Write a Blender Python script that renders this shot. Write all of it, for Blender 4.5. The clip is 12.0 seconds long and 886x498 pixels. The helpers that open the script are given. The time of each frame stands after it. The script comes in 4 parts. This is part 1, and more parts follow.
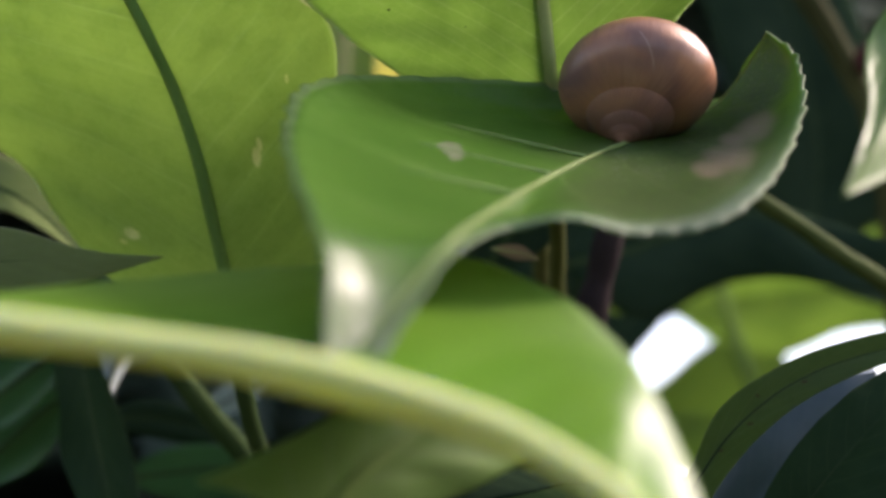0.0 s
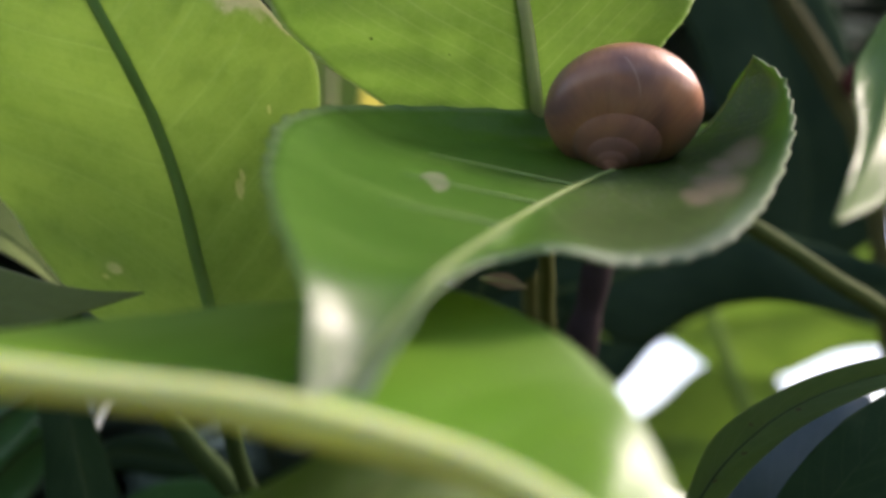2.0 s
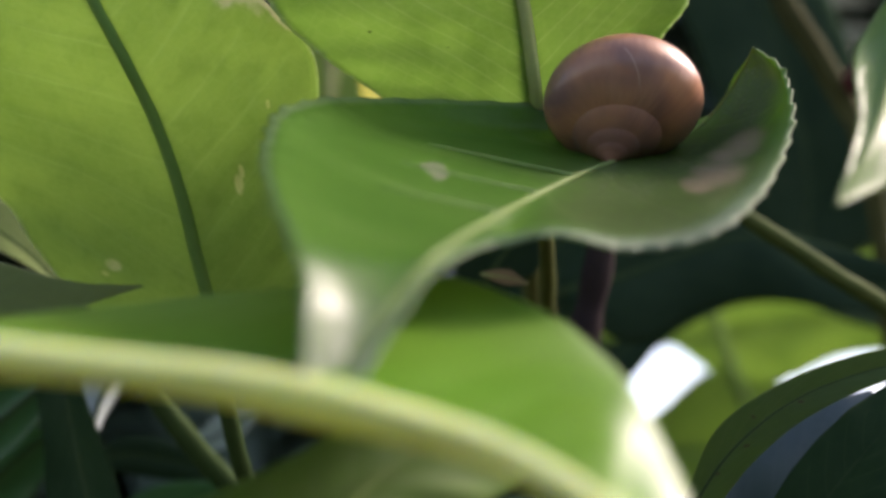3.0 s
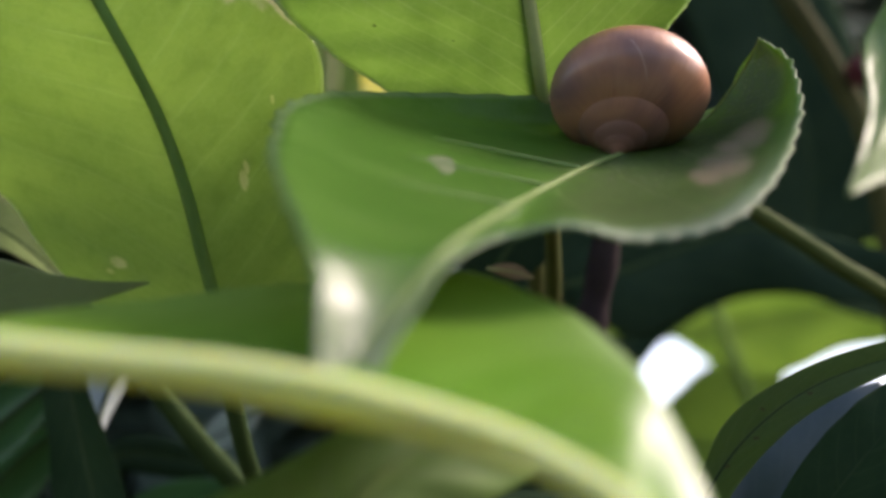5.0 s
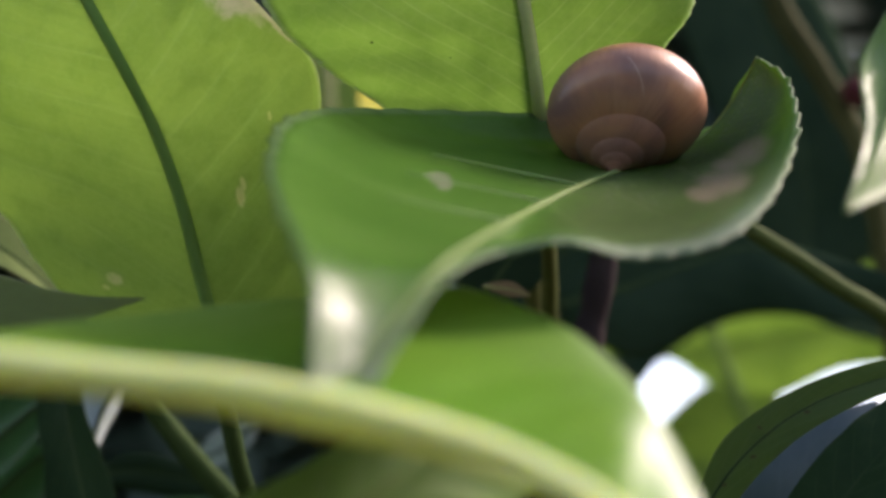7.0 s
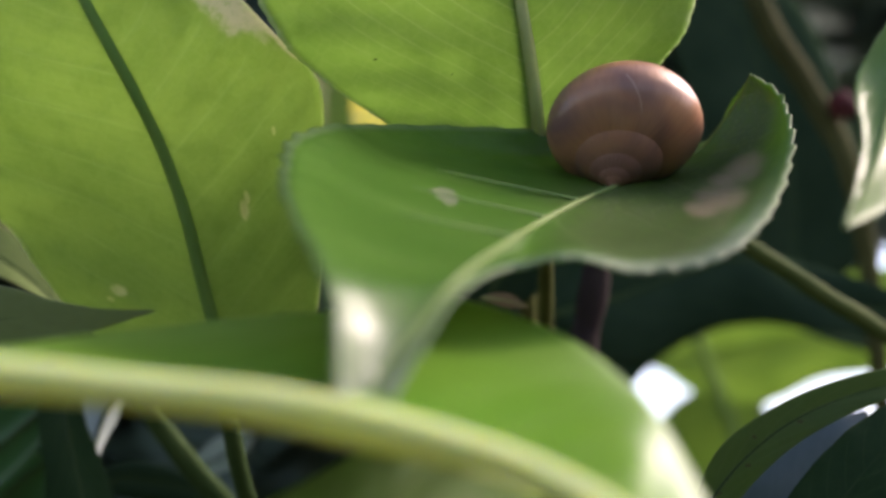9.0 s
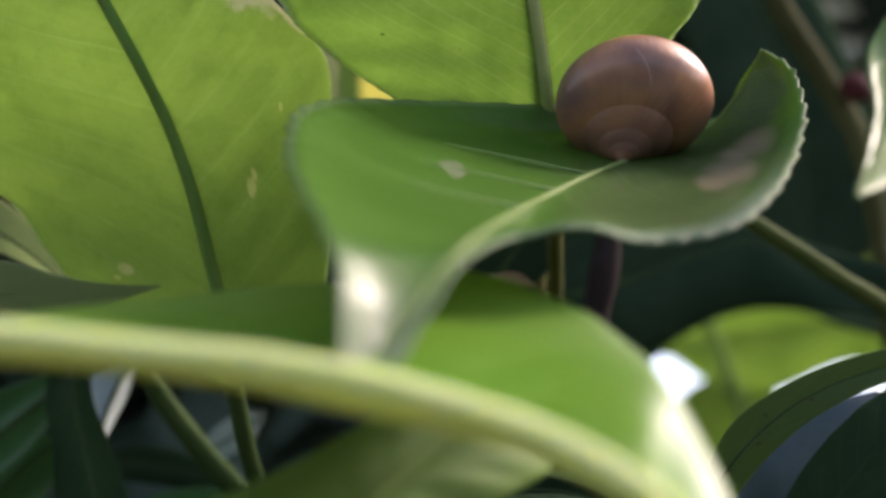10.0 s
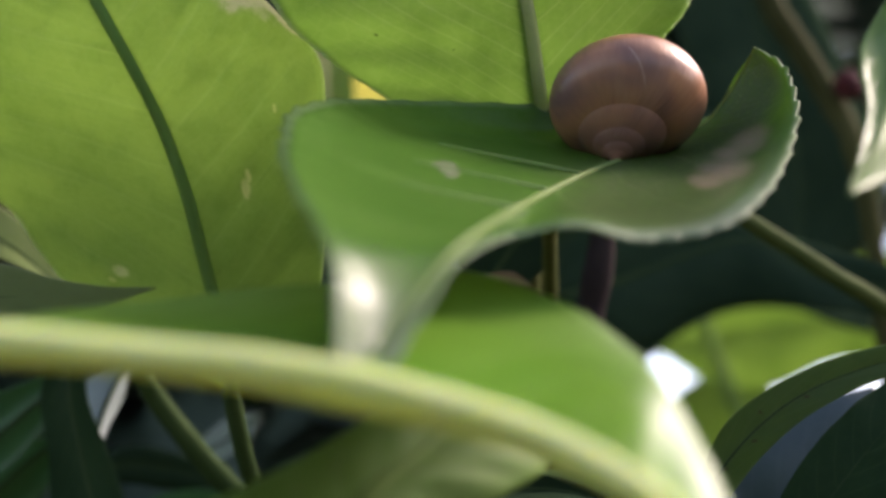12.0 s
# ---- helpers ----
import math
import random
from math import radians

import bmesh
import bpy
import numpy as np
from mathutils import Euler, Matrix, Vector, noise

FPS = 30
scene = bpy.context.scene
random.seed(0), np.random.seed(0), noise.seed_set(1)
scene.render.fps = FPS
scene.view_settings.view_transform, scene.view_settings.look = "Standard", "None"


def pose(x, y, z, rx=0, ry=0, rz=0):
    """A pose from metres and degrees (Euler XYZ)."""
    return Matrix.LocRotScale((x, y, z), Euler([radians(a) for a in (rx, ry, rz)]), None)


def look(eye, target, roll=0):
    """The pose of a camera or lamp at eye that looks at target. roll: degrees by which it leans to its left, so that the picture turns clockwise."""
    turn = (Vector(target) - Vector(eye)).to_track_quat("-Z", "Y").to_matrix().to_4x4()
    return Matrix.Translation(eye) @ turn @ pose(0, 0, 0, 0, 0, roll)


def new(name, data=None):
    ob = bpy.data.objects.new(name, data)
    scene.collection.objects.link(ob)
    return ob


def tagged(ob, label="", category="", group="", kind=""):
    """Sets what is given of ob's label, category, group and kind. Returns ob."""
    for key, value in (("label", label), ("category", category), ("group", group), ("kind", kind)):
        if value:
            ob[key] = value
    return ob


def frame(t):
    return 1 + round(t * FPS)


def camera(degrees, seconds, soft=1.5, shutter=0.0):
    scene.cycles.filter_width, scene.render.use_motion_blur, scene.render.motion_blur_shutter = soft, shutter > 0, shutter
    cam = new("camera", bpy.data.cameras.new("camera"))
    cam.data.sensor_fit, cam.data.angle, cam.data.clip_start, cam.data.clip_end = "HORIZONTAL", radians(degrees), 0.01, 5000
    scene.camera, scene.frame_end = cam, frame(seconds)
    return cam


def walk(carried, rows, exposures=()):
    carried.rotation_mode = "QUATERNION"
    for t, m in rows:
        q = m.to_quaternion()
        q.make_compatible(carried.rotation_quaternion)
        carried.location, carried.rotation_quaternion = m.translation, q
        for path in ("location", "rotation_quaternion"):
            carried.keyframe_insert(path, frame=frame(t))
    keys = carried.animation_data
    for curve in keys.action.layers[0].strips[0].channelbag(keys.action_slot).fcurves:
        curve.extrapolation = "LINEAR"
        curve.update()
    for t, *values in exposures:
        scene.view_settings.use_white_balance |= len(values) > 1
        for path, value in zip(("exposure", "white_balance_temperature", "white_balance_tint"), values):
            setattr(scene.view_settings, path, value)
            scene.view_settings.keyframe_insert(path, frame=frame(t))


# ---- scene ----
# camera: hand-held, close to the leaf
cam = camera(34, 12.0, soft=3.1)
cam.data.dof.use_dof = True
cam.data.dof.focus_distance = 0.222
cam.data.dof.aperture_fstop = 12.0
walk(cam, [
    (0, look((-0.00005, -0.00490, 1.00038), (-0.00250, 0.97138, 1.21688), 1.656)),
    (0.5, look((0.00033, -0.00190, 0.99965), (-0.00215, 0.97232, 1.21862), 1.377)),
    (1, look((0.00033, -0.00227, 1.00190), (0.00180, 0.97426, 1.22300), 1.102)),
    (1.5, look((0.00121, -0.00178, 1.00080), (0.00179, 0.97142, 1.23920), 1.017)),
    (2, look((0.00061, -0.00196, 1.00212), (0.00398, 0.97055, 1.23496), 0.786)),
    (2.5, look((0.00112, -0.00082, 0.99933), (0.00279, 0.96940, 1.24154), 0.673)),
    (4.5, look((-0.00003, -0.00015, 0.99964), (0.00635, 0.97125, 1.23700), -0.130)),
    (5, look((-0.00023, 0.00043, 0.99927), (0.00241, 0.97142, 1.23836), -0.042)),
    (5.5, look((0.00001, -0.00000, 1.00001), (0.00022, 0.97024, 1.24214), -0.005)),
    (6, look((-0.00070, 0.00075, 0.99872), (0.00353, 0.96960, 1.24635), -0.024)),
    (6.5, look((-0.00033, 0.00139, 0.99850), (0.00309, 0.97040, 1.24550), 0.044)),
    (7, look((-0.00022, 0.00084, 0.99879), (0.00462, 0.96831, 1.25175), 0.128)),
    (9, look((-0.00352, -0.00349, 0.99855), (0.01478, 0.96253, 1.25635), -0.031)),
    (9.5, look((-0.00410, -0.00333, 0.99744), (0.01224, 0.96255, 1.25591), 0.012)),
    (10, look((-0.00298, -0.00127, 0.99661), (0.00746, 0.96622, 1.24933), 0.050)),
    (10.5, look((-0.00182, -0.00008, 0.99687), (0.00466, 0.96780, 1.24818), -0.106)),
    (11, look((-0.00099, -0.00093, 0.99662), (0.00375, 0.96580, 1.25240), -0.168)),
    (11.5, look((-0.00174, -0.00137, 0.99612), (0.00695, 0.96511, 1.25273), -0.301)),
    (12, look((-0.00306, -0.00148, 0.99645), (0.01136, 0.96584, 1.24959), -0.405)),
], exposures=[(0.0, 1.45, 7300.0, 25.0), (12.0, 1.45, 7300.0, 25.0)])

# ---- light: bright sky, soft sun through foliage ----
SUN = Vector((0.67, 0.33, 0.66)).normalized()
world = bpy.data.worlds.new("sky")
scene.world = world
world.use_nodes = True
wn = world.node_tree.nodes
sky = wn.new("ShaderNodeTexSky")
sky.sky_type = "NISHITA"
sky.sun_disc = False
sky.sun_elevation = math.asin(SUN.z)
sky.sun_rotation = math.atan2(SUN.x, SUN.y)
sky.air_density, sky.dust_density = 1.0, 1.5
world.node_tree.links.new(sky.outputs[0], wn["Background"].inputs[0])
wn["Background"].inputs[1].default_value = 0.15
sun_data = bpy.data.lights.new("sun", "SUN")
sun_data.energy, sun_data.angle, sun_data.color = 2.5, radians(12), (1.0, 0.96, 0.92)
sun = new("sun", sun_data)
sun.matrix_world = look(SUN * 3, (0, 0, 0))


# ---- materials ----
def node(nt, kind, **values):
    n = nt.nodes.new(kind)
    for k, v in values.items():
        n.inputs[k.replace("_", " ")].default_value = v
    return n


def math_node(nt, op, a, b=None, c=None):
    n = nt.nodes.new("ShaderNodeMath")
    n.operation = op
    for i, v in enumerate((a, b, c)):
        if v is None:
            continue
        if isinstance(v, (int, float)):
            n.inputs[i].default_value = v
        else:
            nt.links.new(v, n.inputs[i])
    return n.outputs[0]


def mix_colour(nt, fac, a, b):
    n = nt.nodes.new("ShaderNodeMix")
    n.data_type = "RGBA"
    for sock, v in ((n.inputs[0], fac), (n.inputs[6], a), (n.inputs[7], b)):
        if isinstance(v, (int, float)):
            sock.default_value = v
        elif isinstance(v, tuple):
            sock.default_value = (*v, 1.0)
        else:
            nt.links.new(v, sock)
    return n.outputs[2]


def ramp(nt, x, lo, hi):
    n = nt.nodes.new("ShaderNodeMapRange")
    n.interpolation_type = "SMOOTHSTEP"
    nt.links.new(x, n.inputs[0])
    n.inputs[1].default_value, n.inputs[2].default_value = lo, hi
    return n.outputs[0]


def material(name):
    m = bpy.data.materials.new(name)
    m.use_nodes = True
    return m, m.node_tree, m.node_tree.nodes["Principled BSDF"], m.node_tree.nodes["Material Output"]


def leaf_material(name, deep, pale, glow, vein, through_share, rough, veins=9, slope=0.7, vein_depth=0.35, vein_show=0.4,
                  blotches=(), edge=None, spec=0.4, crinkle=0.0, rim_rough=0.0, rim_spec=0.0, rim_side=1.0, edge_from=0.985, edge_right=None, dust=(), mottle=0.35):
    """A leaf blade: pinnate veins along its own length and width, fine net, mottling, gloss and light let through."""
    m, nt, bsdf, out = material(name)
    uv = nt.nodes.new("ShaderNodeUVMap")
    sep = nt.nodes.new("ShaderNodeSeparateXYZ")
    nt.links.new(uv.outputs[0], sep.inputs[0])
    u, v = sep.outputs[0], math_node(nt, "ABSOLUTE", sep.outputs[1])
    pos = nt.nodes.new("ShaderNodeTexCoord").outputs["Object"]
    wob = node(nt, "ShaderNodeTexNoise", Scale=60.0, Detail=2.0)
    nt.links.new(pos, wob.inputs["Vector"])
    # side veins sweep forward, alternate on the two halves
    side = math_node(nt, "GREATER_THAN", sep.outputs[1], 0.0)
    w = math_node(nt, "SUBTRACT", math_node(nt, "MULTIPLY", u, float(veins)), math_node(nt, "MULTIPLY", math_node(nt, "POWER", v, 1.25), slope * veins * 0.35))
    w = math_node(nt, "ADD", w, math_node(nt, "MULTIPLY", side, 0.45))
    w = math_node(nt, "ADD", w, math_node(nt, "MULTIPLY", wob.outputs[0], 0.35))
    tri = math_node(nt, "PINGPONG", w, 0.5)
    line = math_node(nt, "SUBTRACT", 1.0, ramp(nt, tri, 0.0, 0.055))
    line = math_node(nt, "MULTIPLY", line, math_node(nt, "SUBTRACT", 1.0, ramp(nt, v, 0.55, 0.98)))
    net = nt.nodes.new("ShaderNodeTexVoronoi")
    net.feature = "DISTANCE_TO_EDGE"
    net.inputs["Scale"].default_value = 420.0
    nt.links.new(pos, net.inputs["Vector"])
    mesh_line = math_node(nt, "SUBTRACT", 1.0, ramp(nt, net.outputs["Distance"], 0.0, 0.12))
    big = node(nt, "ShaderNodeTexNoise", Scale=45.0, Detail=5.0, Roughness=0.6)
    nt.links.new(pos, big.inputs["Vector"])
    fine = node(nt, "ShaderNodeTexNoise", Scale=900.0, Detail=4.0, Roughness=0.65)
    nt.links.new(pos, fine.inputs["Vector"])
    rag = node(nt, "ShaderNodeTexNoise", Scale=260.0, Detail=3.0, Roughness=0.6)
    nt.links.new(pos, rag.inputs["Vector"])
    col = mix_colour(nt, ramp(nt, big.outputs[0], 0.3, 0.72), deep, pale)
    col = mix_colour(nt, math_node(nt, "MULTIPLY", ramp(nt, fine.outputs[0], 0.45, 0.75), 0.07), col, vein)
    col = mix_colour(nt, math_node(nt, "MULTIPLY", mesh_line, 0.04), col, vein)
    col = mix_colour(nt, math_node(nt, "MULTIPLY", line, vein_show), col, vein)
    if edge:
        col = mix_colour(nt, math_node(nt, "MULTIPLY", ramp(nt, v, edge_from, 0.5 + 0.5 * edge_from), 0.8), col, edge)
    # pale right band: light caught by the rolled edge, painted in
    if edge_right:
        band = math_node(nt, "ADD", sep.outputs[1], math_node(nt, "MULTIPLY", math_node(nt, "SUBTRACT", rag.outputs[0], 0.5), 0.06))
        band = math_node(nt, "MULTIPLY", ramp(nt, band, edge_right, edge_right + 0.05), math_node(nt, "SUBTRACT", 1.0, ramp(nt, u, 0.64, 0.78)))
        col = mix_colour(nt, math_node(nt, "MULTIPLY", band, 0.7), col, (0.20, 0.27, 0.17))
    light = mix_colour(nt, math_node(nt, "MULTIPLY", line, vein_show * 0.8), glow, vein)
    light = mix_colour(nt, math_node(nt, "MULTIPLY", ramp(nt, big.outputs[0], 0.35, 0.75), mottle), light, deep)
    share = through_share
    # small puckers between the veins, longer along them
    pucker_at = nt.nodes.new("ShaderNodeCombineXYZ")
    nt.links.new(math_node(nt, "MULTIPLY", math_node(nt, "SUBTRACT", u, math_node(nt, "MULTIPLY", v, 0.3 * slope)), 55.0), pucker_at.inputs[0])
    nt.links.new(math_node(nt, "MULTIPLY", sep.outputs[1], 3.5), pucker_at.inputs[1])
    pucker = node(nt, "ShaderNodeTexNoise", Scale=1.6, Detail=4.0, Roughness=0.62)
    nt.links.new(pucker_at.outputs[0], pucker.inputs["Vector"])
    if crinkle:
        light = mix_colour(nt, math_node(nt, "MULTIPLY", ramp(nt, pucker.outputs[0], 0.42, 0.7), 0.11 * crinkle), light, deep)
        light = mix_colour(nt, math_node(nt, "MULTIPLY", mesh_line, 0.10 * crinkle), light, vein)
        light = mix_colour(nt, math_node(nt, "MULTIPLY", ramp(nt, rag.outputs[0], 0.45, 0.7), 0.16 * crinkle), light, deep)
    # scald spots, scars, painted glare and shade, each a soft-edged patch at its own place on the blade
    for tint, spots, soft in blotches:
        total = None
        for cu, cv, ru, rv in spots:
            du = math_node(nt, "DIVIDE", math_node(nt, "SUBTRACT", u, cu), ru)
            dv = math_node(nt, "DIVIDE", math_node(nt, "SUBTRACT", sep.outputs[1], cv), rv)
            d = math_node(nt, "ADD", math_node(nt, "MULTIPLY", du, du), math_node(nt, "MULTIPLY", dv, dv))
            d = math_node(nt, "ADD", d, math_node(nt, "MULTIPLY", math_node(nt, "SUBTRACT", rag.outputs[0], 0.5), 1.0 if soft else 2.2))
            spot = math_node(nt, "SUBTRACT", 1.0, ramp(nt, d, *((-0.1, 1.6) if soft else (0.5, 1.2))))
            total = spot if total is None else math_node(nt, "MAXIMUM", total, spot)
        total = math_node(nt, "MULTIPLY", total, ramp(nt, fine.outputs[0], 0.15, 0.55))
        col = mix_colour(nt, math_node(nt, "MULTIPLY", total, 0.62), col, tint)
        light = mix_colour(nt, math_node(nt, "MULTIPLY", total, 0.7), light, tint)
    # fine pale dust lying on the blade
    for cu, cv, ru, rv in dust:
        du = math_node(nt, "DIVIDE", math_node(nt, "SUBTRACT", u, cu), ru)
        dv = math_node(nt, "DIVIDE", math_node(nt, "SUBTRACT", sep.outputs[1], cv), rv)
        d = math_node(nt, "ADD", math_node(nt, "MULTIPLY", du, du), math_node(nt, "MULTIPLY", dv, dv))
        grain = node(nt, "ShaderNodeTexNoise", Scale=1500.0, Detail=2.0)
        nt.links.new(pos, grain.inputs["Vector"])
        grain = math_node(nt, "MULTIPLY", ramp(nt, grain.outputs[0], 0.58, 0.70), math_node(nt, "SUBTRACT", 1.0, ramp(nt, d, 0.1, 1.2)))
        col = mix_colour(nt, math_node(nt, "MULTIPLY", grain, 0.38), col, (0.42, 0.42, 0.36))
    nt.links.new(col, bsdf.inputs["Base Color"])
    rgh = math_node(nt, "ADD", rough - 0.04, math_node(nt, "MULTIPLY", big.outputs[0], 0.10))
    if rim_rough:
        rgh = math_node(nt, "ADD", rgh, math_node(nt, "MULTIPLY", ramp(nt, math_node(nt, "MULTIPLY", sep.outputs[1], rim_side), 0.8, 0.97), rim_rough))
    nt.links.new(rgh, bsdf.inputs["Roughness"])
    bsdf.inputs["Specular IOR Level"].default_value = spec
    # lilac tint stands in for the sky's colour in the gloss
    bsdf.inputs["Specular Tint"].default_value = (0.93, 0.90, 1.0, 1.0)
    if rim_spec:
        nt.links.new(math_node(nt, "ADD", spec, math_node(nt, "MULTIPLY", ramp(nt, math_node(nt, "MULTIPLY", sep.outputs[1], rim_side), 0.4, 0.95), rim_spec)), bsdf.inputs["Specular IOR Level"])
    height = math_node(nt, "ADD", math_node(nt, "MULTIPLY", line, -vein_depth), math_node(nt, "MULTIPLY", mesh_line, -0.05))
    height = math_node(nt, "ADD", height, math_node(nt, "MULTIPLY", fine.outputs[0], 0.12))
    height = math_node(nt, "ADD", height, math_node(nt, "MULTIPLY", pucker.outputs[0], 0.6 * crinkle))
    bump = nt.nodes.new("ShaderNodeBump")
    bump.inputs["Strength"].default_value = 0.3
    bump.inputs["Distance"].default_value = 0.0004
    nt.links.new(height, bump.inputs["Height"])
    nt.links.new(bump.outputs[0], bsdf.inputs["Normal"])
    tr = nt.nodes.new("ShaderNodeBsdfTranslucent")
    nt.links.new(light, tr.inputs["Color"])
    nt.links.new(bump.outputs[0], tr.inputs["Normal"])
    mix = nt.nodes.new("ShaderNodeMixShader")
    mix.inputs[0].default_value = share
    nt.links.new(bsdf.outputs[0], mix.inputs[1])
    nt.links.new(tr.outputs[0], mix.inputs[2])
    nt.links.new(mix.outputs[0], out.inputs[0])
    return m


def stem_material(name, a, b, rough=0.45, through_share=0.0, juicy=0.0, deep=0.003):
    m, nt, bsdf, out = material(name)
    if juicy:
        bsdf.inputs["Subsurface Weight"].default_value = juicy
        bsdf.inputs["Subsurface Scale"].default_value = deep
        bsdf.inputs["Subsurface Radius"].default_value = (1.0, 0.9, 0.35)
    pos = nt.nodes.new("ShaderNodeTexCoord").outputs["Object"]
    n1 = node(nt, "ShaderNodeTexNoise", Scale=70.0, Detail=4.0)
    n2 = node(nt, "ShaderNodeTexNoise", Scale=900.0, Detail=3.0)
    nt.links.new(pos, n1.inputs["Vector"])
    nt.links.new(pos, n2.inputs["Vector"])
    col = mix_colour(nt, ramp(nt, n1.outputs[0], 0.35, 0.68), a, b)
    col = mix_colour(nt, math_node(nt, "MULTIPLY", n2.outputs[0], 0.25), col, tuple(x * 0.5 for x in a))
    nt.links.new(col, bsdf.inputs["Base Color"])
    bsdf.inputs["Roughness"].default_value = rough
    bsdf.inputs["Specular IOR Level"].default_value = 0.03
    bump = nt.nodes.new("ShaderNodeBump")
    bump.inputs["Strength"].default_value, bump.inputs["Distance"].default_value = 0.4, 0.0004
    nt.links.new(n2.outputs[0], bump.inputs["Height"])
    nt.links.new(bump.outputs[0], bsdf.inputs["Normal"])
    if through_share:
        tr = nt.nodes.new("ShaderNodeBsdfTranslucent")
        nt.links.new(col, tr.inputs["Color"])
        mix = nt.nodes.new("ShaderNodeMixShader")
        mix.inputs[0].default_value = through_share
        nt.links.new(bsdf.outputs[0], mix.inputs[1])
        nt.links.new(tr.outputs[0], mix.inputs[2])
        nt.links.new(mix.outputs[0], out.inputs[0])
    return m


def shell_material():
    m, nt, bsdf, out = material("snail shell, brown")
    uv = nt.nodes.new("ShaderNodeUVMap")
    sep = nt.nodes.new("ShaderNodeSeparateXYZ")
    nt.links.new(uv.outputs[0], sep.inputs[0])
    # growth lines: streaks across the whorl, bands along it
    stretch = nt.nodes.new("ShaderNodeCombineXYZ")
    nt.links.new(math_node(nt, "MULTIPLY", sep.outputs[0], 14.0), stretch.inputs[0])
    nt.links.new(math_node(nt, "MULTIPLY", sep.outputs[1], 1.2), stretch.inputs[1])
    streak = node(nt, "ShaderNodeTexNoise", Scale=5.0, Detail=5.0, Roughness=0.6)
    nt.links.new(stretch.outputs[0], streak.inputs["Vector"])
    band_at = nt.nodes.new("ShaderNodeCombineXYZ")
    nt.links.new(math_node(nt, "MULTIPLY", sep.outputs[0], 0.5), band_at.inputs[0])
    nt.links.new(math_node(nt, "MULTIPLY", sep.outputs[1], 3.5), band_at.inputs[1])
    band = node(nt, "ShaderNodeTexNoise", Scale=1.6, Detail=3.0)
    nt.links.new(band_at.outputs[0], band.inputs["Vector"])
    pos = nt.nodes.new("ShaderNodeTexCoord").outputs["Object"]
    patch = node(nt, "ShaderNodeTexNoise", Scale=130.0, Detail=4.0)
    nt.links.new(pos, patch.inputs["Vector"])
    broad = node(nt, "ShaderNodeTexNoise", Scale=62.0, Detail=2.0, Distortion=0.6)
    nt.links.new(pos, broad.inputs["Vector"])
    col = mix_colour(nt, ramp(nt, broad.outputs[0], 0.36, 0.62), (0.40, 0.175, 0.085), (0.155, 0.078, 0.068))
    col = mix_colour(nt, math_node(nt, "MULTIPLY", ramp(nt, band.outputs[0], 0.4, 0.65), 0.35), col, (0.21, 0.095, 0.06))
    col = mix_colour(nt, math_node(nt, "MULTIPLY", ramp(nt, streak.outputs[0], 0.45, 0.75), 0.3), col, (0.10, 0.05, 0.042))
    col = mix_colour(nt, math_node(nt, "MULTIPLY", ramp(nt, patch.outputs[0], 0.45, 0.7), 0.3), col, (0.33, 0.19, 0.13))
    # inner whorls darker: shade under the shell, put into the colour
    col = mix_colour(nt, math_node(nt, "MULTIPLY", math_node(nt, "SUBTRACT", 1.0, ramp(nt, sep.outputs[0], 5.9, 6.75)), 0.5), col, (0.115, 0.06, 0.048))
    # one pale scar where growth once stopped
    scar = math_node(nt, "SUBTRACT", math_node(nt, "SUBTRACT", sep.outputs[0], 7.355), math_node(nt, "MULTIPLY", sep.outputs[1], 0.33))
    scar = math_node(nt, "SUBTRACT", 1.0, ramp(nt, math_node(nt, "ABSOLUTE", scar), 0.0005, 0.0035))
    scar = math_node(nt, "MULTIPLY", scar, math_node(nt, "SUBTRACT", 1.0, ramp(nt, sep.outputs[1], 0.12, 0.18)))
    col = mix_colour(nt, math_node(nt, "MULTIPLY", scar, 0.3), col, (0.55, 0.40, 0.30))
    nt.links.new(col, bsdf.inputs["Base Color"])
    bsdf.inputs["Roughness"].default_value = 0.5
    bsdf.inputs["Specular IOR Level"].default_value = 0.12
    bsdf.inputs["Coat Weight"].default_value = 0.5
    bsdf.inputs["Coat Roughness"].default_value = 0.22
    bump = nt.nodes.new("ShaderNodeBump")
    bump.inputs["Strength"].default_value, bump.inputs["Distance"].default_value = 0.45, 0.0004
    nt.links.new(streak.outputs[0], bump.inputs["Height"])
    nt.links.new(bump.outputs[0], bsdf.inputs["Normal"])
    return m


def soil_material():
    m, nt, bsdf, out = material("soil with leaf litter")
    pos = nt.nodes.new("ShaderNodeTexCoord").outputs["Object"]
    n1 = node(nt, "ShaderNodeTexNoise", Scale=6.0, Detail=8.0)
    n2 = node(nt, "ShaderNodeTexNoise", Scale=90.0, Detail=6.0)
    nt.links.new(pos, n1.inputs["Vector"])
    nt.links.new(pos, n2.inputs["Vector"])
    col = mix_colour(nt, n1.outputs[0], (0.05, 0.035, 0.022), (0.11, 0.085, 0.05))
    col = mix_colour(nt, ramp(nt, n2.outputs[0], 0.45, 0.7), col, (0.03, 0.025, 0.015))
    nt.links.new(col, bsdf.inputs["Base Color"])
    bsdf.inputs["Roughness"].default_value = 0.95
    bump = nt.nodes.new("ShaderNodeBump")
    bump.inputs["Distance"].default_value = 0.01
    nt.links.new(n2.outputs[0], bump.inputs["Height"])
    nt.links.new(bump.outputs[0], bsdf.inputs["Normal"])
    return m


